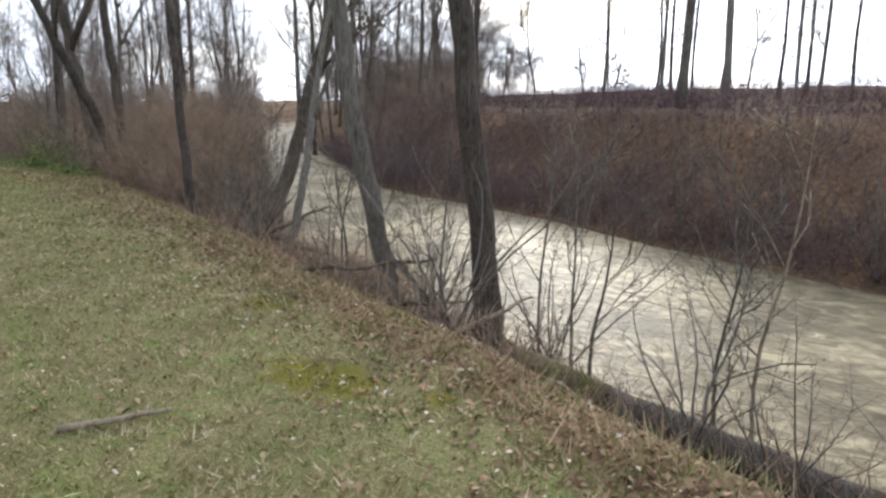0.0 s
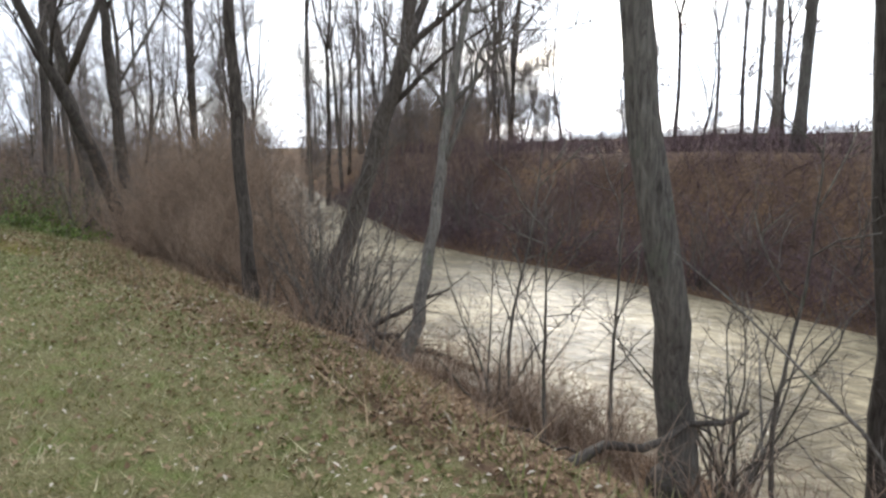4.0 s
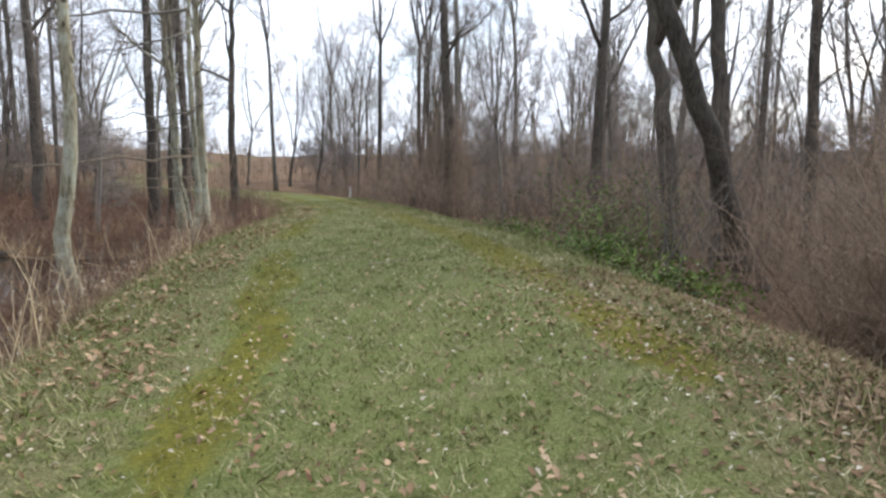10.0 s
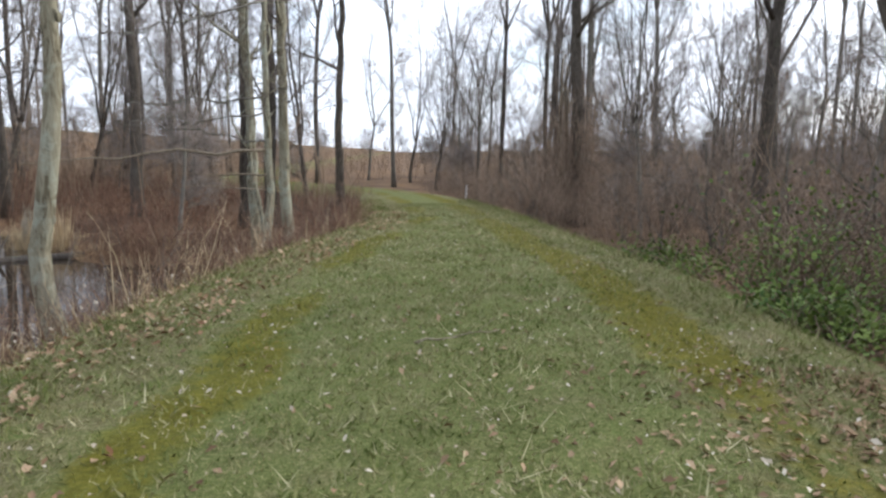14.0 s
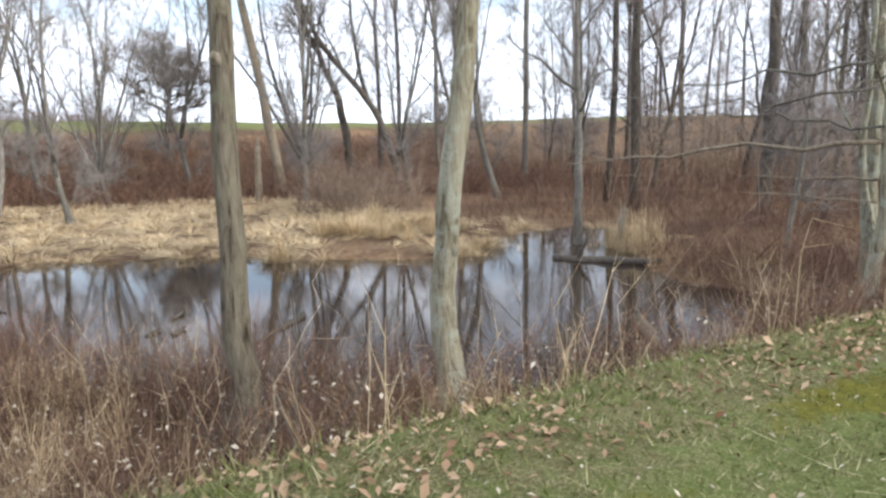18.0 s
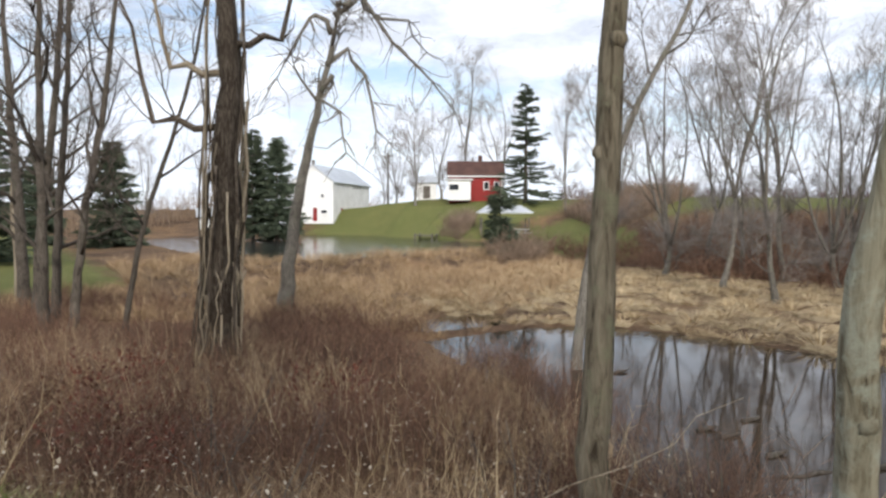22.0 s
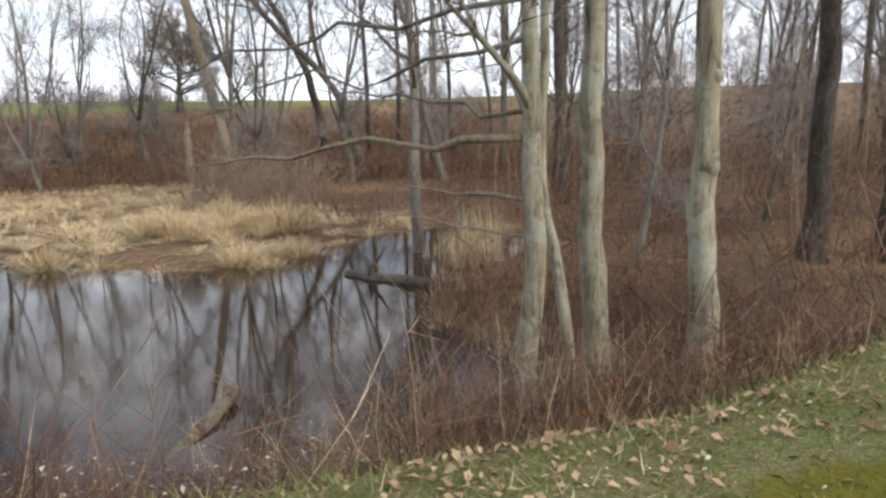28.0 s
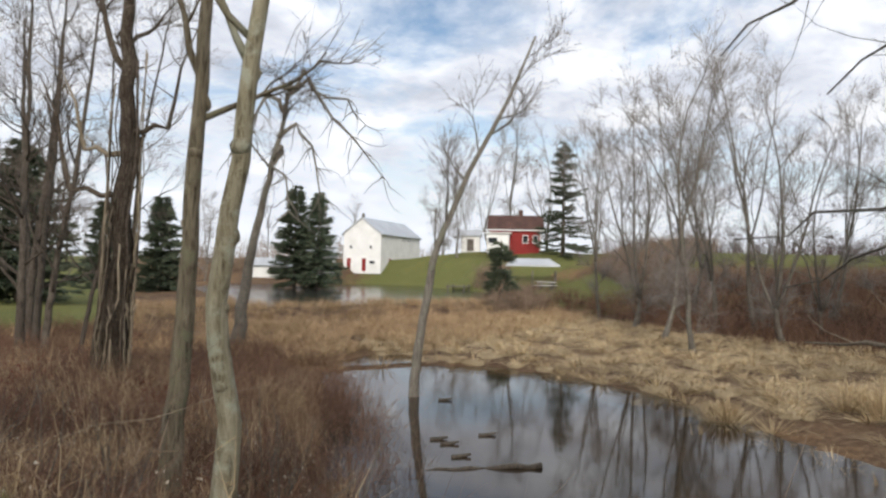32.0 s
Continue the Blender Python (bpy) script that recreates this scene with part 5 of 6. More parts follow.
dock = thing("dock", "small dark wooden dock on the farm pond", "dock", (-60.5, -9.2, FARM_Z))
block("deck", dock, 0, 0, 0.42, 1.4, 2.2, 0.1, GREYWOOD)
for x in (-0.6, 0.6):
    for y in (-0.9, 0.9):
        block("post", dock, x, y, 0.1, 0.12, 0.12, 1.1, GREYWOOD)

pole = thing("utility_pole", "bare wooden utility pole by the barn", "pole", (-80.5, -22.5, gz(-80.5, -22.5)))
g = Geo()
g.tube([(0, 0, -0.3), (0, 0, 6.5)], [0.13, 0.09], 8)
part("post", g.mesh("post", GREYWOOD), pole)
block("crossarm", pole, 0.0, 0, 6.1, 0.1, 1.4, 0.1, GREYWOOD)

marker = thing("marker_post", "short white marker post beside the grass path", "post", (6.4, 45, gz(6.4, 45) - 0.15))
block("post", marker, 0, 0, 0.5, 0.1, 0.1, 1.1, WHITE)
block("cap", marker, 0, 0, 1.08, 0.13, 0.13, 0.06, WHITE)

# ---- undergrowth ----
rg = np.random.default_rng(77)
land_pond = lambda x, y: (sdist(POND_SHORE, x, y) < -0.05) & (sdist(BAY_SHORE, x, y) < 0) & (sdist(BIG_POND, x, y) < -0.5)


def clumped(x, y, s, k, cut):
    return wave(x, y, s, k) + 0.5 * wave(x, y, s * 2.7, k + 2) > cut


pts = scatter(rg, 26000, -9, 2.6, 6, 27, lambda x, y: (x < edge_l(y) - np.interp(y, (9, 11, 12.6, 15.4, 17), (1.05, 1.05, 0.85, 0.5, 0.35)) - rg.uniform(0, 0.5, len(x))) & (x > edge_l(y) - 6.5) & land_pond(x, y) & clumped(x, y, 1.4, 0.5, -0.35))
thicket("brush", "russet brown brush and dead weeds on the pond slope", pts, 0.62, BRUSH_RED, 201, 0.0042, 0.4, 4, 0.5, wild=0.8, bow=0.14)
pts = scatter(rg, 1000, -7, 1.6, 7, 25, lambda x, y: (x < edge_l(y) - np.interp(y, (9, 12, 15, 17), (1.3, 1.2, 0.9, 0.5))) & (x > edge_l(y) - 4) & land_pond(x, y) & clumped(x, y, 0.8, 2.5, 0.25))
thicket("brush", "taller arching brown canes by the path", pts, 1.3, BRUSH, 202, 0.005, 0.4, 5, 0.35, bow=0.16)
pts = scatter(rg, 9000, -13, -3, -3, 13, lambda x, y: (x < edge_l(y) - 3.0) & land_pond(x, y) & clumped(x, y, 0.7, 4.0, -0.5))
thicket("brush", "russet thicket below the clump of trees", pts, 0.62, BRUSH_RED, 203, 0.006, 0.4, 3, wild=0.8, bow=0.14)
pts = scatter(rg, 11000, 3.0, 12, 5.4, 14, lambda x, y: (x > edge_r(y) + np.interp(y, (7, 9, 12), (0.95, 1.5, 1.7)) + 0.25 * wave(x, y, 1.3)) & (x < np.minimum(near_shore(y) + 0.1, edge_r(y) + 3.8)) & clumped(x, y, 1.1, 0.3, -0.55) & (rg.uniform(0, 1, len(x)) < np.interp(y, (5.4, 7.6, 8.6, 11.0, 12.0), (0.3, 0.4, 1.0, 0.9, 0.15))))
thicket("brush", "dense brown brush along the creek bank", pts, 1.25, BRUSH_GREY, 204, 0.0038, 0.45, 6, 0.42, wild=0.9, bow=0.16)
pts = scatter(rg, 9000, 4.8, 10.5, 6.5, 14.5, lambda x, y: (((x - 7.65) / 0.75) ** 2 + ((y - 9.7) / 1.2) ** 2 < 1) | (((x - 6.95) / 0.3) ** 2 + ((y - 7.4) / 0.35) ** 2 < 1) | (((x - 8.9) / 0.8) ** 2 + ((y - 10.2) / 0.9) ** 2 < 1) | (((x - 7.6) / 0.7) ** 2 + ((y - 8.0) / 0.6) ** 2 < 1) & (rg.uniform(0, 1, len(x)) < 0.4))
thicket("brush", "tall rounded brown shrub thicket beside the path", pts, 2.35, BRUSH_GREY, 205, 0.0045, 0.26, 9, 0.3, wild=0.9, bow=0.12)
pts = scatter(rg, 2400, 1.5, 6.5, -8, 4.5, lambda x, y: (x > edge_r(y) + 0.5) & (x < near_shore(y) + 0.1))
thicket("brush", "tangled dark brush at the foot of the bank", scatter(rg, 7000, 3.0, 6.8, -0.5, 5.6, lambda x, y: (x > near_shore(y) - 0.55) & (x < near_shore(y) + 0.15) & clumped(x, y, 1.6, 2.0, 0.0)), 0.55, BRUSH_GREY, 226, 0.004, 0.55, 5, 0.45, wild=1.0, bow=0.2)
thicket("brush", "thin bare shoots and dead weeds on the bank", pts, 0.55, BRUSH, 206, 0.004, 0.5, 2, bow=0.16)
pts = scatter(rg, 48000, 7, 30, -14, 26, lambda x, y: (x > far_shore(y) - 0.35) & (x < far_shore(y) + 0.9 + rg.exponential(2.2, len(x))))
thicket("brush", "dark purplish brush on the far bank of the creek", pts, 0.95, BRUSH_DARK, 208, 0.0055, 0.7, 5, 0.5, wild=1.1, bow=0.24)
pts = scatter(rg, 14000, 7, 44, -14, 30, lambda x, y: (x > far_shore(y) + 2.4) & (x < far_shore(y) + 7))
thicket("brush", "low brown brush behind the far bank", pts, 0.6, BRUSH_DARK, 209, 0.0075, 0.7, 4, 0.5, wild=1.1, bow=0.22)
pts = scatter(rg, 12000, 14, 46, -16, 26, lambda x, y: (x > far_shore(y) + 6) & (x < far_shore(y) + 18) & clumped(x, y, 0.45, 1.5, -0.3))
thicket("brush", "dark scrub along the crest of the far bank", pts, 0.75, BRUSH_DARK, 229, 0.011, 0.5, 4, 0.5, wild=1.1, bow=0.18)
pts = scatter(rg, 15000, 5, 42, 11, 58, lambda x, y: (x > edge_r(y) + np.interp(y, (10, 12, 19, 23), (1.8, 2.5, 2.5, 1.3)) + 0.6 * wave(x, y, 0.8)) & (((x - 8.0) / 1.3) ** 2 + ((y - 16.9) / 1.6) ** 2 > 1) & ((x < near_shore(y)) | (x > far_shore(y))) & (x < edge_r(y) + 20) & clumped(x, y, 0.5, 1.0, -0.6))
thicket("brush", "brown undergrowth under the trees of the wood", pts, 1.7, BRUSH, 210, 0.007, 0.42, 5, 0.42, wild=0.85, bow=0.15)
pts = scatter(rg, 6500, 6, 50, 15, 66, lambda x, y: (x > edge_r(y) + 2.4) & ((x < near_shore(y)) | (x > far_shore(y) + 0.5)) & (x < edge_r(y) + 30) & clumped(x, y, 0.35, 3.0, -0.3))
thicket("brush", "tall bare shoots and young growth filling the wood", pts, 3.8, BRUSH_GREY, 220, 0.006, 0.22, 10, 0.22, wild=0.8, bow=0.08)
pts = scatter(rg, 420, 7.2, 9.6, 29.9, 32.1, lambda x, y: ((x - 8.4) ** 2 + (y - 31.0) ** 2 < 0.9))
thicket("brush", "brown vines and shoots heaped round a trunk", pts, 4.2, BRUSH, 230, 0.008, 0.12, 10, 0.2, wild=0.8, bow=0.1)
pts = scatter(rg, 3600, -20, 110, 62, 130, lambda x, y: (np.hypot(x - 4, y) > 62) & (np.hypot(x - 4, y) < 105) & ((x < 0) | (x > 10) | (y > 74)))
thicket("brush", "brown haze of young growth deep in the wood", pts, 4.5, BRUSH_GREY, 221, 0.025, 0.2, 9, 0.25, wild=0.8, bow=0.08)
pts = scatter(rg, 7000, 30, 95, 8, 66, lambda x, y: (np.hypot(x - 4, y) > 48) & (x > far_shore(y) + 8) & (np.degrees(np.arctan2(x, y + 2)) < 57))
thicket("brush", "brown growth under the trees beyond the creek", pts, 5.0, BRUSH_GREY, 222, 0.028, 0.22, 9, 0.25, wild=0.8, bow=0.08)
pts = scatter(rg, 9000, -26, 2.0, 25, 62, lambda x, y: (x < edge_l(y) - 0.6) & land_pond(x, y) & ((x > -14) | (y > 33)))
thicket("brush", "red-brown undergrowth under the trees past the pond", pts, 0.95, BRUSH_RED, 211, 0.008, 0.42, 4, 0.45, wild=0.85, bow=0.15)
pts = scatter(rg, 2200, -30, 1.0, 30, 66, lambda x, y: (x < edge_l(y) - 1.4) & ((x > -12) | (y > 38)) & clumped(x, y, 0.35, 1.0, -0.2))
thicket("brush", "tall grey shoots among the trees past the pond", pts, 4.0, BRUSH_GREY, 223, 0.011, 0.18, 9, 0.2, wild=0.8)
pts = scatter(rg, 19000, -50, -18, 5, 52, lambda x, y: (x < np.interp(y, (5, 12, 20, 34, 52), (-44, -36, -27, -20, -16)) + rg.normal(0, 1.2, len(x))) & (x > np.interp(y, (5, 12, 20, 34, 52), (-48, -46, -45, -44, -43)) - rg.normal(0, 0.9, len(x))))
thicket("brush", "reddish brown brush at the foot of the hill", pts, 1.0, BRUSH_RED, 212, 0.016, 0.5, 2, 0.6, wild=0.9, bow=0.15)
pts = scatter(rg, 3000, -24, -13, 20, 30, lambda x, y: land_pond(x, y) & (((x + 17.0) / 2.5) ** 2 + ((y - 26.6) / 2.1) ** 2 < 1))
thicket("brush", "dense grey-brown bush at the back of the pond", pts, 1.65, BRUSH, 213, 0.009, 0.45, 4, 0.45, wild=0.9, bow=0.15)
pts = scatter(rg, 26000, -68, -34, -10, 16, lambda x, y: (((x + 38.5) / 3.6) ** 2 + ((y - 5.6) / 1.6) ** 2 < 1) | (((x + 59) / 8.0) ** 2 + ((y - 8.5) / 7.0) ** 2 < 1) & ((y - 6) * 0.91 - (x + 52) * 0.42 > 3.0) | (((x + 61) / 5.5) ** 2 + ((y + 6.5) / 1.6) ** 2 < 1) & land_pond(x, y))
thicket("brush", "brown bushes on the bank of the farm pond", pts, 1.3, BRUSH, 214, 0.02, 0.4, 3, 0.5, wild=0.9)
pts = scatter(rg, 6000, -125, -52, -100, -42, lambda x, y: (np.abs(y + 50 + 0.15 * (x + 60)) < 5))
thicket("brush", "hedge of brown scrub behind the lawn", pts, 3.6, BRUSH_GREY, 215, 0.035, 0.3, 4, 0.4, wild=0.9)
pts = scatter(rg, 1400, -30, -10, -58, -40, lambda x, y: y < -42)
thicket("brush", "hedge of russet scrub at the end of the lawn", pts, 2.6, BRUSH_RED, 216, 0.03, 0.3, 4, 0.4, wild=0.9)
pts = scatter(rg, 2600, -120, -80, -2, 40, lambda x, y: np.abs(x + 92) < 5 + 0.2 * y)
thicket("brush", "far hedge on the crest of the hill", pts, 2.4, BRUSH_DARK, 217, 0.035, 0.3, 4, 0.4, wild=0.9)

pts = scatter(rg, 5200, -9.5, -3.5, 12.2, 17.5, lambda x, y: (np.abs(sdist(POND_SHORE, x, y) - 0.35) < 0.7) & clumped(x, y, 1.7, 3.0, 0.0))
thicket("brush", "thin russet shoots standing in the shallow water", pts, 0.85, BRUSH_RED, 227, 0.004, 0.35, 4, 0.45, wild=0.8, bow=0.14)
pts = scatter(rg, 36000, -11, 2.2, 4, 25, lambda x, y: (x < edge_l(y) - np.interp(y, (9, 11, 12.6, 15.4, 17), (1.05, 1.05, 0.85, 0.5, 0.35))) & (x > edge_l(y) - 9.5) & land_pond(x, y) & clumped(x, y, 0.9, 5.5, 0.05) & (rg.uniform(0, 1, len(x)) < np.interp(y, (15.5, 17), (1, 0.3))))
thicket("weeds", "pale tan dead weeds mixed into the slope brush", pts, 0.55, STRAW_BROWN, 224, 0.0035, 0.35, 3, 0.35, wild=0.8, bow=0.12)

pts = scatter(rg, 4200, -9, 2.2, 7, 23, lambda x, y: (x < edge_l(y) - 0.3) & (x > edge_l(y) - 6.2) & land_pond(x, y) & clumped(x, y, 1.1, 0.7, 0.1) & (rg.uniform(0, 1, len(x)) < np.interp(y, (15.5, 17), (1, 0.25))))
thicket("weeds", "tall pale dead stalks on the slope", pts, 0.95, STRAW, 228, 0.0036, 0.22, 3, 0.2, wild=0.6, bow=0.08)

# ---- single shrubs ----
SHRUBS = []
for k in range(3):
    rs = random.Random(520 + k)
    th = thing("shrub", "bare many-stemmed shrub with thin arching shoots", "shrub", (0, 0, -200), "bare shrubs along the water")
    tw = Geo()
    for _ in range(7):
        line = wander(rs, (rs.gauss(0, 0.08), rs.gauss(0, 0.08), -0.1), (rs.gauss(0, 0.45), rs.gauss(0, 0.45), 1), rs.uniform(1.3, 2.6), 6, 0.14, -0.02)
        g = Geo()
        g.tube(line, [0.016, 0.014, 0.012, 0.010, 0.007, 0.005, 0.003], 5)
        part("stem", g.mesh("stem", BARK_GREY), th)
        twig_out(rs, tw, line, 0.0045, 10, 0.5, 0.9, 0.03, 3)
    part("twig_crown", tw.mesh("twig_crown", TWIG, False), th, "fine bare twigs")
    SHRUBS.append(th)
rs = random.Random(88)


def shrub(x, y, s, k=None):
    m = pose(x, y, gz(x, y), 0, 0, rs.uniform(0, 360)) @ Matrix.Diagonal((s, s, s, 1))
    copy_thing(SHRUBS[rs.randrange(3) if k is None else k], m)


for _ in range(20):
    y = rs.uniform(-7.5, 5.2)
    shrub(rs.uniform(edge_r(y) + 1.3, near_shore(y) + 0.3), y, rs.uniform(0.5, 1.1))
for _ in range(8):
    shrub(rs.uniform(5.3, 6.1), rs.uniform(3.4, 4.9), rs.uniform(0.6, 1.0))
for _ in range(26):
    y = rs.uniform(-8, 14)
    shrub(far_shore(y) + rs.uniform(0.1, 1.6), y, rs.uniform(0.7, 1.2))
for _ in range(40):
    y = rs.uniform(11, 40)
    shrub(edge_r(y) + rs.uniform(1.8, 9), y, rs.uniform(0.8, 1.6))
for _ in range(30):
    y = rs.uniform(8, 40)
    x = edge_l(y) - rs.uniform(0.9, 4)
    if sdist(POND_SHORE, np.array([x]), np.array([y]))[0] < -0.1:
        shrub(x, y, rs.uniform(0.35, 0.75))
for ob in SHRUBS:
    for o in (*ob.children_recursive, ob):
        bpy.data.objects.remove(o)

# ---- reeds, sedge and cattails ----


def tufts(name, label, centres, blades, height, spread, mat, seed, r=0.006, droop=0.5):
    rng = np.random.default_rng(seed)
    n = len(centres)
    c = np.repeat(np.column_stack([centres, ground(centres[:, 0], centres[:, 1])]), blades, 0)
    size = np.repeat(rng.uniform(0.6, 1.3, n), blades)
    m = n * blades
    an, rad = rng.uniform(0, 6.283, m), rng.uniform(0, 1, m) ** 0.6
    off = np.column_stack([np.cos(an), np.sin(an)]) * (rad * spread * size)[:, None]
    base = c.copy()
    base[:, :2] += off * 0.5
    base[:, 2] -= 0.02
    h = height * size * rng.uniform(0.5, 1.1, m)
    tip = base + np.column_stack([off[:, 0] * (1 + droop * 2), off[:, 1] * (1 + droop * 2), h * (1 - droop * rad)])
    bend = np.column_stack([rng.normal(0, 0.03, m), rng.normal(0, 0.03, m), h * droop * 0.35])
    turn = rng.uniform(0, 6.283, m)
    side = np.column_stack([np.cos(turn), np.sin(turn), np.zeros(m)]) * (r * rng.uniform(0.6, 1.4, m))[:, None]
    ob = new(name, strand_mesh(name, [blade_strips(base, tip, bend, side)], mat))
    return tagged(ob, label, "reeds", kind="stuff")


def marsh(x, y):
    return (x < np.interp(y, (2, 8, 12, 20, 24, 30), (-8, -12, -15.0, -12.2, -9.6, -9))) & (x > np.interp(y, (2, 8, 16, 24, 30), (-44, -40, -31, -26, -22)))


def mounds(name, label, centres, radius, height, seed):
    """Lumpy low domes of matted blades."""
    rng = np.random.default_rng(seed)
    n, seg = len(centres), 9
    z0 = ground(centres[:, 0], centres[:, 1]) - 0.05
    size = rng.uniform(0.3, 1.4, n)
    rings = []
    for r, h in ((1.0, 0.0), (0.86, 0.5), (0.5, 0.88)):
        an = np.arange(seg) * 6.283 / seg + rng.uniform(0, 0.5, (n, 1))
        rr = radius * size[:, None] * r * rng.uniform(0.75, 1.25, (n, seg))
        rings.append(np.stack([centres[:, :1] + np.cos(an) * rr * 1.15, centres[:, 1:] + np.sin(an) * rr, z0[:, None] + height * size[:, None] * h * rng.uniform(0.75, 1.25, (n, seg))], -1))
    top = np.column_stack([centres + rng.normal(0, 0.08, (n, 2)), z0 + height * size])[:, None]
    v = np.concatenate([*rings, top], 1)
    f = [(k * seg + s, k * seg + (s + 1) % seg, (k + 1) * seg + (s + 1) % seg, (k + 1) * seg + s) for k in range(2) for s in range(seg)]
    t = [(2 * seg + s, 2 * seg + (s + 1) % seg, 3 * seg) for s in range(seg)]
    o = (np.arange(n) * (3 * seg + 1))[:, None, None]
    me = strand_mesh(name, [(v.reshape(-1, 3), (np.array(f)[None] + o).reshape(-1, 4), (np.array(t)[None] + o).reshape(-1, 3))], STRAW_MAT)
    return tagged(new(name, me), label, "reeds", kind="stuff")


gx, gy = np.meshgrid(np.arange(-44, -8, 0.88), np.arange(8, 28, 0.88))
c = np.column_stack([gx.ravel(), gy.ravel()]) + rg.normal(0, 0.33, (gx.size, 2))
c = c[marsh(c[:, 0], c[:, 1]) & land_pond(c[:, 0], c[:, 1])]
tufts("reeds", "flattened golden tussocks of dead sedge in the marsh", c, 84, 0.34, 0.44, STRAW, 301, 0.009, 0.8)
mounds("reeds", "matted domes of pale dead sedge in the marsh", c, 0.33, 0.11, 307)
isles = np.array(((-7.8, 22.8), (-8.3, 23.9), (-8.9, 23.5), (-8.6, 25.8), (-8.0, 25.3), (-7.4, 24.6), (-9.0, 25.1), (-9.7, 20.5), (-11.2, 20.6), (-7.0, 25.9), (-8.5, 22.4), (-12.2, 18.6)))
tufts("reeds", "dead blades sprouting from the pond tussocks", np.repeat(isles, 3, 0) + rg.normal(0, 0.15, (36, 2)), 170, 0.62, 0.3, STRAW, 309, 0.005, 0.72)
c = scatter(rg, 150, -16, -4, 16, 30, lambda x, y: (np.abs(sdist(POND_SHORE, x, y)) < 0.5) & (x < -4.6) & (y > 12))
tufts("reeds", "straw-coloured tussocks standing in the shallows", c, 90, 0.34, 0.3, STRAW, 302, 0.0045, 0.75)
c = scatter(rg, 2100, -50, -8, -9, 11, lambda x, y: (x < -7.5 - 0.25 * (y + 9)) & (x > -34 - 0.9 * (y + 9)) & land_pond(x, y) & (cover_of(x, y)[2] < 0.35))
tufts("reeds", "tall brown sedge between the two ponds", c, 30, 0.56, 0.38, STRAW_BROWN, 303, 0.009, 0.3)
c = scatter(rg, 420, -9, 1.5, 13, 27, lambda x, y: (x < edge_l(y) - 1.0) & land_pond(x, y) & (sdist(POND_SHORE, x, y) > -2.4))
tufts("reeds", "pale dry grass tufts at the water's edge", c, 22, 0.5, 0.2, STRAW_BROWN, 304, 0.005, 0.3)
c = scatter(rg, 26, -7.2, -5.2, 26.2, 28.0, lambda x, y: ((x + 6.2) / 1.0) ** 2 + ((y - 27.1) / 0.8) ** 2 < 1)
tufts("reeds", "clump of tall pale cattail stems", c, 40, 1.15, 0.2, STRAW, 305, 0.008, 0.08)
c = scatter(rg, 30, -13.5, -10.5, 22.5, 26.0, lambda x, y: land_pond(x, y))
tufts("reeds", "stand of tall straw grass behind the pond", c, 190, 0.8, 0.42, STRAW, 306, 0.0045, 0.6)

# ---- grass, moss and leaves on the path ----


def blades(name, label, spots, height, mat, seed, wide=0.004, lean=0.5):
    rng = np.random.default_rng(seed)
    n = len(spots)
    b = np.column_stack([spots, ground(spots[:, 0], spots[:, 1]) - 0.004])
    an = rng.uniform(0, 6.283, n)
    side = np.column_stack([np.cos(an), np.sin(an), np.zeros(n)]) * (wide * rng.uniform(0.6, 1.4, n))[:, None]
    h = height * rng.uniform(0.4, 1.3, n)
    tip = b + np.column_stack([rng.normal(0, lean, n) * h, rng.normal(0, lean, n) * h, h])
    v = np.stack([b - side, b + side, tip], 1).reshape(-1, 3)
    me = fast_mesh(name, v, np.arange(3 * n), np.full(n, 3), mat)
    return tagged(new(name, me), label, "grass", kind="stuff")


inside = lambda x, y, m=0.0: (x > edge_l(y) - m) & (x < edge_r(y) + m)
pts = scatter(rg, 560000, -6.5, 6.6, -6.5, 30, lambda x, y: inside(x, y, 0.1) & (rg.uniform(0, 1, len(x)) < np.interp(y, (-6, 16, 30), (1, 0.9, 0.35)) * (1 - 0.5 * np.minimum(cover_of(x, y)[1] * 1.3, 1))))
dry = rg.uniform(0, 1, len(pts)) < np.interp(pts[:, 1], (1, 9), (0.85, 0.0)) * np.interp(pts[:, 0] - edge_l(pts[:, 1]), (0, 1.5), (0.35, 1))
blades("grass", "short mown winter grass mixed with straw", pts[~dry], 0.036, GRASS, 401, 0.0055, 0.8)
blades("grass", "short dry tan grass above the creek bank", pts[dry], 0.036, GRASS_DRY, 405, 0.0055, 0.8)
pts = scatter(rg, 120000, -6.5, 6.6, -6.5, 26, lambda x, y: inside(x, y, 0.2) & clumped(x, y, 8.0, 1.0, 0.25) & (cover_of(x, y)[1] < 0.4))
blades("grass", "ragged tufts of longer grass and bleached straw", pts, 0.062, GRASS_PALE, 404, 0.0045, 1.0)
pts = scatter(rg, 150000, -3, 7.5, -6, 34, lambda x, y: (np.abs(x - edge_l(y) + 0.3) < 0.5 + 0.25 * wave(x, y, 1.9)) | (np.abs(x - edge_r(y) - 0.3) < 0.45 + 0.25 * wave(x, y, 1.7)))
blades("grass", "longer uncut grass along the path's edges", pts, 0.10, GRASS, 402, 0.005, 0.8)


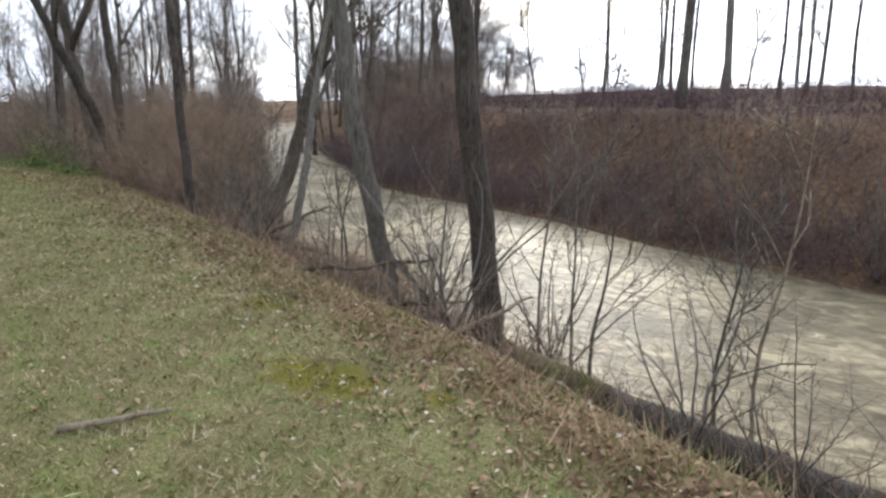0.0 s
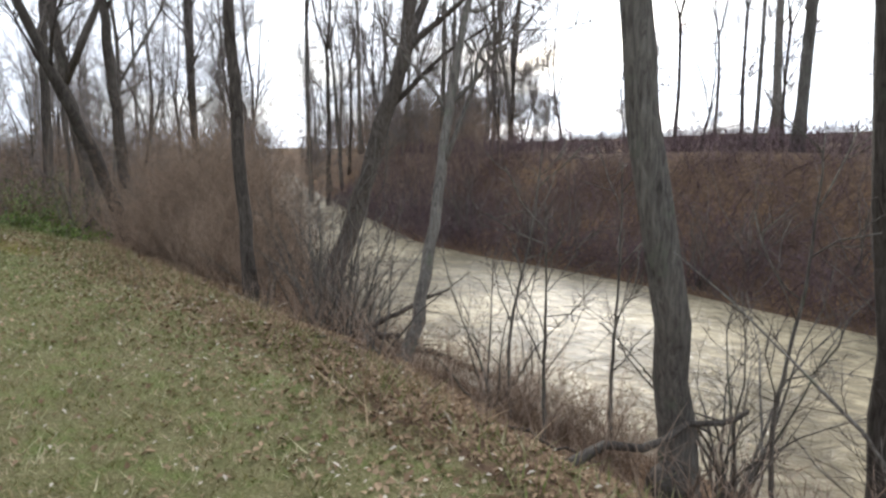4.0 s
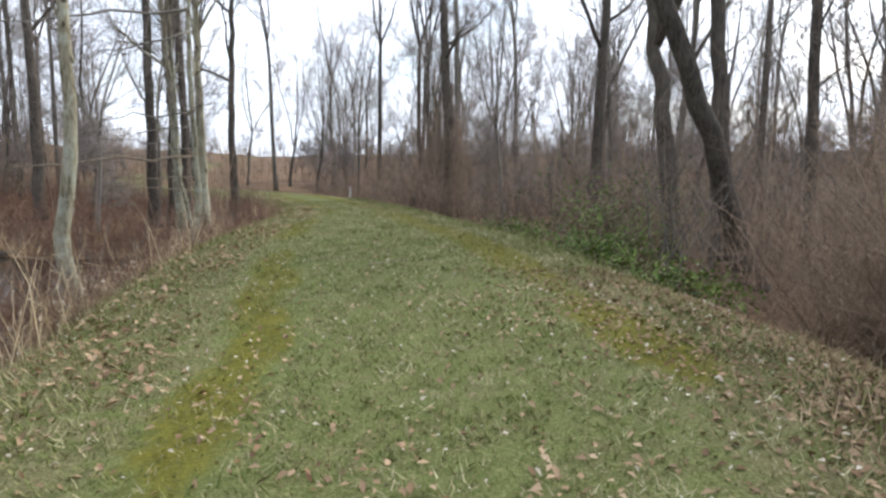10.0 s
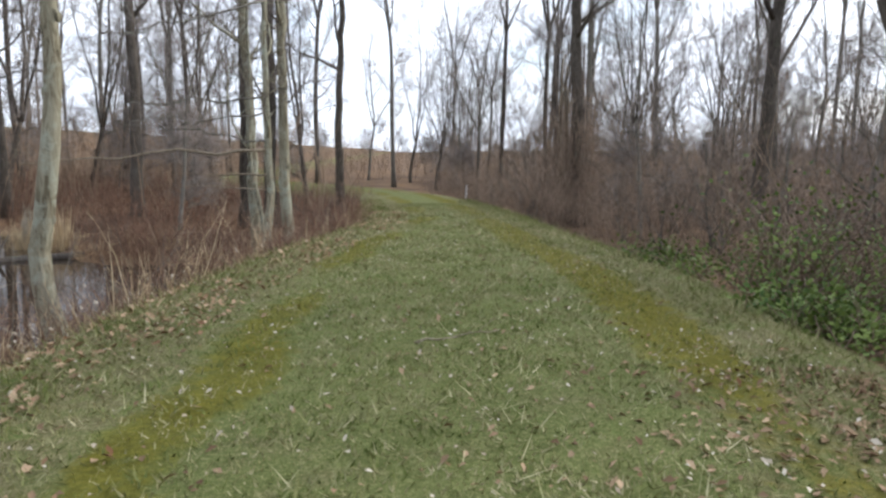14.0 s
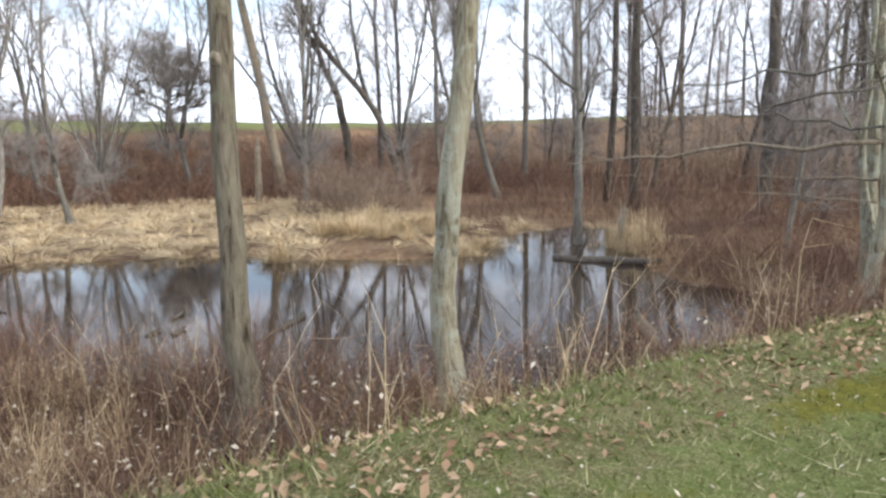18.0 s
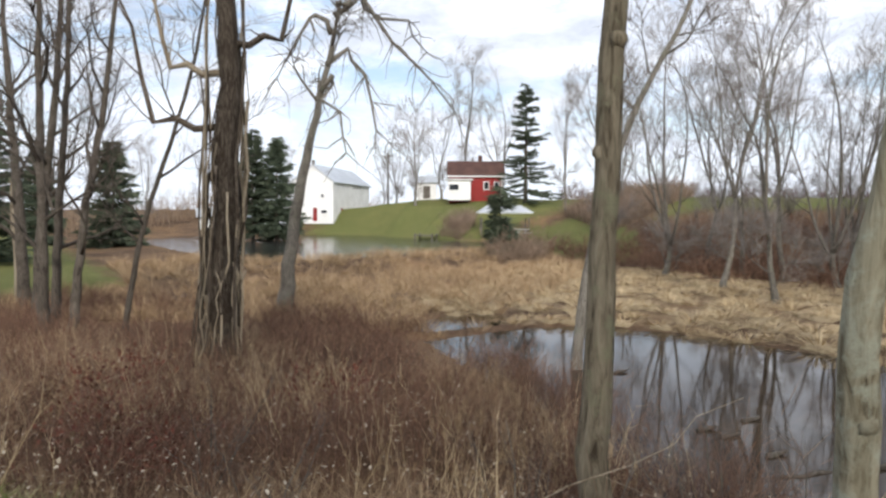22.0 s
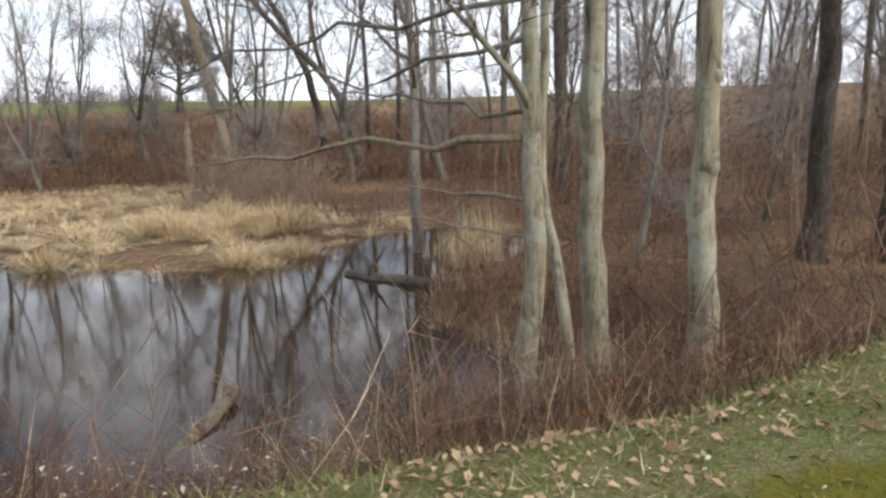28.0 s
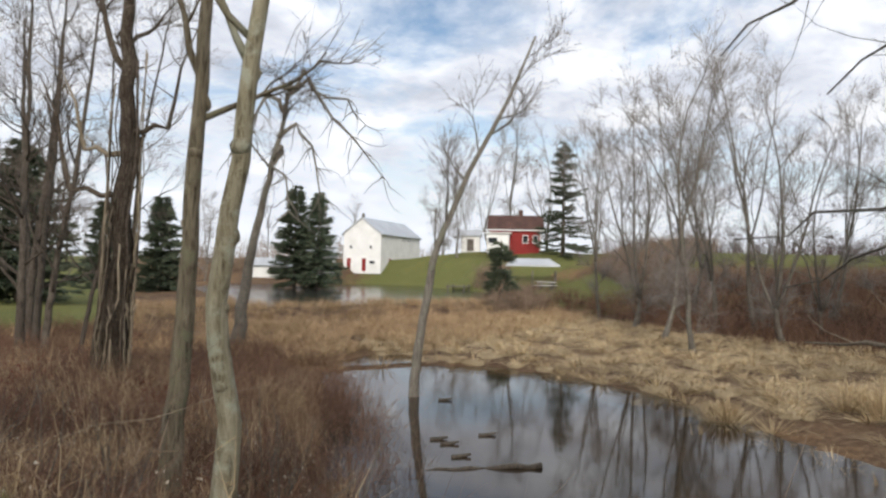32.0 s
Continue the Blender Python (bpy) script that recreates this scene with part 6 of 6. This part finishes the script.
def leaves(name, label, spots, size, mat, seed, lift=0.012):
    """Curled fallen leaves: two folded halves each."""
    rng = np.random.default_rng(seed)
    n = len(spots)
    c = np.column_stack([spots, ground(spots[:, 0], spots[:, 1]) + lift])
    an = rng.uniform(0, 6.283, n)
    d = np.column_stack([np.cos(an), np.sin(an), rng.normal(0, 0.35, n)])
    s = np.column_stack([-np.sin(an), np.cos(an), rng.normal(0, 0.3, n)])
    z = size * rng.uniform(0.5, 1.4, n)
    up = np.array([0, 0, 1.0])
    a, b = c - d * z[:, None], c + d * z[:, None]
    l = c + s * (z * 0.55)[:, None] + up * (z * rng.uniform(0.05, 0.5, n))[:, None]
    r = c - s * (z * 0.55)[:, None] + up * (z * rng.uniform(0.05, 0.5, n))[:, None]
    v = np.stack([a, r, b, l], 1).reshape(-1, 3)
    o = np.arange(n)[:, None] * 4
    f = np.concatenate([o + [[0, 1, 2]], o + [[0, 2, 3]]], 1).ravel()
    return tagged(new(name, fast_mesh(name, v, f, np.full(2 * n, 3), mat)), label, "leaves", kind="stuff")


pts = scatter(rg, 24000, -6, 6.6, -6.5, 28, lambda x, y: inside(x, y, 0.3) & (rg.uniform(0, 1, len(x)) < 0.2 + 0.5 * np.exp(-((edge_r(y) - x) / 0.6) ** 2) * (y < 9) + 0.9 * np.exp(-((x - edge_l(y) - 0.15) / 0.3) ** 2) * (y > 7)))
leaves("fallen_leaves", "tan and brown fallen leaves strewn on the grass", pts, 0.024, LEAF, 411)
pts = scatter(rg, 95000, -1, 7, -8, 13, lambda x, y: (x > edge_r(y) + 0.15 - rg.exponential(0.55, len(x))) & (x < edge_r(y) + 1.4 + 0.7 * (y > 1)))
leaves("fallen_leaves", "drift of russet leaves on the creek bank", pts, 0.025, LEAF, 412)
pts = scatter(rg, 26000, -1, 7, -7, 11, lambda x, y: (x > edge_r(y) - 0.1 - rg.exponential(0.2, len(x))) & (x < edge_r(y) + 0.8) & clumped(x, y, 1.9, 1.0, -0.25))
blades("grass", "tan dead grass and weeds along the top of the creek bank", pts, 0.15, STRAW_BROWN, 403, 0.0045, 0.75)
pts = scatter(rg, 11000, -6, 6.6, -6.5, 26, lambda x, y: inside(x, y, 0.2))
leaves("fallen_leaves", "small bleached leaves flecking the grass", pts, 0.015, LEAF_PALE, 414, 0.03)
pts = scatter(rg, 12000, -3, 3, 8, 26, lambda x, y: (np.abs(x - edge_l(y) - 0.2) < 0.5) & clumped(x, y, 1.3, 2.2, 0.0))
leaves("fallen_leaves", "drift of tan leaves along the pond side of the path", pts, 0.03, LEAF_TAN, 416, 0.03)
pts = scatter(rg, 7000, -2, 6, 3.5, 13.5, lambda x, y: inside(x, y, 0.1) & clumped(x, y, 1.7, 0.4, -0.1) & (rg.uniform(0, 1, len(x)) < np.interp(y, (3.5, 6, 9, 13.5), (0.2, 1, 0.8, 0.1))))
leaves("fallen_leaves", "small tan leaves littering the grass", pts, 0.022, LEAF_TAN, 418, 0.02)
pts = scatter(rg, 9000, -9, 1.2, 6, 22, lambda x, y: (x < edge_l(y) - 0.6) & (x > edge_l(y) - 6) & land_pond(x, y))
leaves("clinging_leaves", "pale dead leaves caught among the brush stems", pts, 0.02, LEAF_PALE, 417, rg.uniform(0.1, 0.5, len(pts)))
pts = scatter(rg, 3600, -1, 9, -8, 14, lambda x, y: (x > edge_r(y) - 0.9) & (x < edge_r(y) + 1.0))
leaves("fallen_leaves", "bleached pale leaves among the russet drift", pts, 0.020, LEAF_PALE, 415, 0.03)
pts = scatter(rg, 9000, -4, 2.2, 7, 27, lambda x, y: (x < edge_l(y) + 0.35) & (x > edge_l(y) - 1.8) & land_pond(x, y))
leaves("fallen_leaves", "brown leaves caught in the brush of the slope", pts, 0.026, LEAF, 413)

# ---- evergreen shrubs ----


def evergreen(x, y, w2, h, n, seed, label, mat=None, says="small green leaves"):
    """A shrub of honeysuckle: thin canes hung with small green leaves."""
    rng = random.Random(seed)
    th = thing("shrub", label, "shrub", on(x, y, -0.03))
    canes, lf = Geo(), Geo()
    for _ in range(n):
        line = wander(rng, (rng.gauss(0, w2 * 0.25), rng.gauss(0, w2 * 0.25), 0), (rng.gauss(0, 0.5), rng.gauss(0, 0.5), 1), h * rng.uniform(0.5, 1.1), 5, 0.2, -0.08)
        canes.tube(line, [0.01, 0.009, 0.007, 0.006, 0.004, 0.003], 3)
        for _ in range(14):
            p, d = along(line, rng.uniform(0.15, 1))
            e = side_dir(rng, d, 1.2)
            q = p + e * rng.uniform(0.03, 0.16)
            s = d.cross(e).normalized() * 0.022
            lf.put([tuple(q), tuple(q + e * 0.03 + s), tuple(q + e * 0.065), tuple(q + e * 0.03 - s)], [(0, 1, 2), (0, 2, 3)])
    tagged(part("woody_growth", canes.mesh("woody_growth", BRUSH), th), "thin tangled canes", kind="stuff")
    tagged(part("foliage", lf.mesh("foliage", mat or IVY, False), th, says), says, kind="stuff")


evergreen(7.5, 16.5, 1.6, 2.2, 150, 501, "loose green honeysuckle shrub at the wood's edge")
evergreen(8.6, 19.2, 1.4, 1.5, 60, 502, "smaller green honeysuckle shrub beside a trunk")
evergreen(6.5, 14.7, 1.4, 0.5, 150, 503, "low green bramble on the path's shoulder")
evergreen(-3.4, 9.3, 1.6, 0.7, 110, 506, "low bramble hung with dark red dead leaves", RED_LEAF, "dark red dead leaves")
evergreen(-2.4, 10.6, 1.3, 0.55, 80, 507, "low bramble with withered red leaves beside the grass", RED_LEAF, "withered red leaves")
evergreen(0.9, 23.3, 0.5, 0.5, 16, 508, "small shoot with withered orange leaves below a trunk", ORANGE, "withered orange leaves")
evergreen(-4.6, 8.2, 1.5, 0.75, 90, 509, "low bramble with dark red leaves under the vine-hung trunk", RED_LEAF, "dark red dead leaves")
evergreen(-5.3, 11.2, 1.4, 0.7, 80, 510, "reddish bramble in the brush above the pond", RED_LEAF, "withered red leaves")
evergreen(6.4, 12.7, 1.2, 0.4, 80, 504, "low green bramble below the path")
evergreen(6.5, 18.4, 1.4, 0.45, 80, 505, "trailing green bramble at the shoulder")

# ---- logs, sticks and stumps ----


def log(name, label, a, b, r0, r1, mat, seed, stubs=2, sides=9, wob=0.05, category="log"):
    rng = random.Random(seed)
    th = thing(name, label, category, a)
    d = Vector(b) - Vector(a)
    n = 8
    line = [d * (k / n) + Vector((rng.gauss(0, wob), rng.gauss(0, wob), rng.gauss(0, wob * 0.4))) * (0 if k in (0, n) else 1) * d.length * 0.2 for k in range(n + 1)]
    g = Geo()
    g.tube(line, [r0 + (r1 - r0) * k / n for k in range(n + 1)], sides, 0.08, rng)
    part("stem", g.mesh("stem", mat), th)
    for _ in range(stubs):
        p, e = along(line, rng.uniform(0.15, 0.9))
        s = Geo()
        s.tube(wander(rng, p, side_dir(rng, e, rng.uniform(0.5, 1.1)), d.length * rng.uniform(0.12, 0.3), 3, 0.15, 0.1), [r1 * 0.6, r1 * 0.5, r1 * 0.35, r1 * 0.15], 5)
        part("branch_stub", s.mesh("stub", mat), th)
    return th


log("log", "mossy fallen log lying along the creek bank", (2.78, -3.45, gz(2.78, -3.45) + 0.08), (2.85, -4.3, gz(2.85, -4.3) + 0.12), 0.10, 0.13, MOSSY, 601, 1)
log("log", "dark rotten log on the bank by the water", (2.9, -4.2, gz(2.9, -4.2) + 0.1), (3.0, -6.3, gz(3.0, -6.3) + 0.1), 0.13, 0.16, BARK_DARK, 602, 3)
log("branch", "bare grey branch lying down the bank", (2.75, -2.85, gz(2.75, -2.85) + 0.05), (4.0, -2.9, -0.35), 0.035, 0.015, DEADWOOD, 603, 3, 6)
log("branch", "dark fallen branch arching over the creek's edge", (5.6, 4.3, gz(5.6, 4.3) + 0.15), (6.6, 2.0, -1.2), 0.06, 0.03, BARK_DARK, 604, 4, 7, 0.2)
log("branch", "crooked dark branch at the creek's edge", (5.7, 3.9, gz(5.7, 3.9) + 0.1), (6.6, 3.0, -0.2), 0.05, 0.018, BARK_DARK, 605, 4, 6, 0.2)
log("branch", "dark dead branch reaching from the bank", (2.75, -0.52, gz(2.75, -0.52) - 0.04), (4.6, -1.07, -0.3), 0.034, 0.018, BARK_DARK, 606, 3, 6, 0.15)
log("branch", "grey dead branch propped on the bank", (3.5, -1.2, gz(3.5, -1.2) + 0.05), (3.75, -2.3, -0.45), 0.03, 0.012, BARK_DARK, 607, 4, 5, 0.15)
log("stump", "dark rotten stump at the root of a leaning tree", (3.85, -0.75, gz(3.85, -0.75) - 0.1), (3.75, -0.8, gz(3.85, -0.75) + 0.25), 0.2, 0.13, BARK_DARK, 640, 2, 9, 0.02, "stump")
log("stump", "dark rooty stump overhanging the creek", (5.75, 4.2, gz(5.75, 4.2) - 0.1), (5.8, 4.15, gz(5.75, 4.2) + 0.3), 0.22, 0.12, BARK_DARK, 641, 3, 9, 0.02, "stump")
rk = random.Random(909)
for k in range(22):
    y = rk.uniform(-6.0, 7.5)
    x = edge_r(y) + rk.uniform(0.25, max(near_shore(y) - edge_r(y) - 0.2, 0.5))
    an, ln = rk.uniform(0, 6.28), rk.uniform(0.5, 1.5)
    bx, by = x + math.cos(an) * ln, y + math.sin(an) * ln
    log("stick", "fallen grey stick lying among leaves on the bank", (x, y, gz(x, y) + 0.02), (bx, by, max(gz(bx, by), CREEK_Z) + 0.03), 0.016, 0.007, DEADWOOD if k % 3 else BARK_DARK, 650 + k, 2, 5, 0.14, "stick")
log("stick", "broken grey stick on the grass", (-0.86, -3.02, 0.05), (-0.38, -3.27, 0.06), 0.022, 0.014, DEADWOOD, 608, 2, 6, 0.06)
log("stick", "short dark stick on the grass", (-1.15, -4.15, 0.04), (-0.95, -4.35, 0.04), 0.014, 0.010, BARK_GREY, 609, 0, 5, 0.05)
log("stick", "thin pale stick on the grass", (2.9, 13.4, 0.05), (3.5, 13.7, 0.06), 0.009, 0.005, DEADWOOD, 610, 3, 4, 0.1)
log("log", "dark brown log end rising from the pond", (-1.3, 20.75, -1.46), (-2.3, 21.65, -1.25), 0.10, 0.075, BARK_BROWN, 611, 2)
log("log", "dark waterlogged trunk at the back of the pond", (-6.8, 25.0, -1.38), (-4.6, 25.9, -1.28), 0.12, 0.09, BARK_DARK, 612, 2)
log("log", "sunken branch floating on the pond", (-5.2, 16.9, -1.37), (-6.2, 18.3, -1.31), 0.03, 0.045, BARK_DARK, 613, 0, 7, 0.08)
for k, (x, y) in enumerate(((-6.8, 16.1), (-6.6, 16.4), (-7.5, 16.7), (-6.0, 16.9), (-10.0, 14.6))):
    log("driftwood", "small dark driftwood piece floating on the pond", (x, y, -1.35), (x - 0.2, y + 0.24, -1.31), 0.045, 0.02, BARK_DARK, 620 + k, 0, 6, 0.05, "driftwood")
log("branch", "long pale dead branch reaching over the pond", (0.12, 23.5, 1.25), (-3.8, 21.75, 0.95), 0.038, 0.010, DEADWOOD, 630, 6, 6, 0.10)
log("branch", "dead grey branch above the pond", (0.12, 23.5, 0.75), (-1.7, 23.35, 0.75), 0.024, 0.007, DEADWOOD, 631, 4, 5, 0.12)
log("branch", "thin drooping dead branch over the pond", (0.12, 23.5, 0.45), (-1.5, 22.9, 0.55), 0.016, 0.005, DEADWOOD, 634, 4, 5, 0.14)
log("branch", "long twiggy branch hanging over the pond", (0.12, 23.5, 2.3), (-2.7, 21.2, 1.9), 0.024, 0.006, BARK_GREY, 636, 7, 5, 0.16)
log("branch", "bent grey branch reaching over the water", (0.12, 23.5, 2.0), (-2.3, 21.6, 1.5), 0.022, 0.006, BARK_GREY, 637, 6, 5, 0.2)
log("branch", "high bare branch spreading above the pond", (0.15, 23.55, 4.7), (-3.5, 21.0, 3.75), 0.04, 0.008, BARK_GREY, 638, 9, 6, 0.14)
log("branch", "high twiggy branch beside another above the pond", (0.15, 23.55, 4.2), (-2.7, 21.9, 3.1), 0.03, 0.007, BARK_GREY, 639, 9, 6, 0.16)
log("branch", "arching grey branch above the pond", (0.12, 23.5, 1.45), (-2.6, 22.9, 1.75), 0.02, 0.006, BARK_GREY, 635, 5, 5, 0.14)
log("branch", "pale dead cane arching over the brush", (0.3, 14.3, -0.45), (-2.3, 16.4, 0.25), 0.0065, 0.0035, DEADWOOD, 632, 1, 4, 0.08)
log("stump", "dark rotten stump at the path's shoulder", (7.6, 17.0, -0.62), (7.7, 17.1, -0.25), 0.2, 0.15, BARK_DARK, 633, 1, 9, 0.02, "stump")
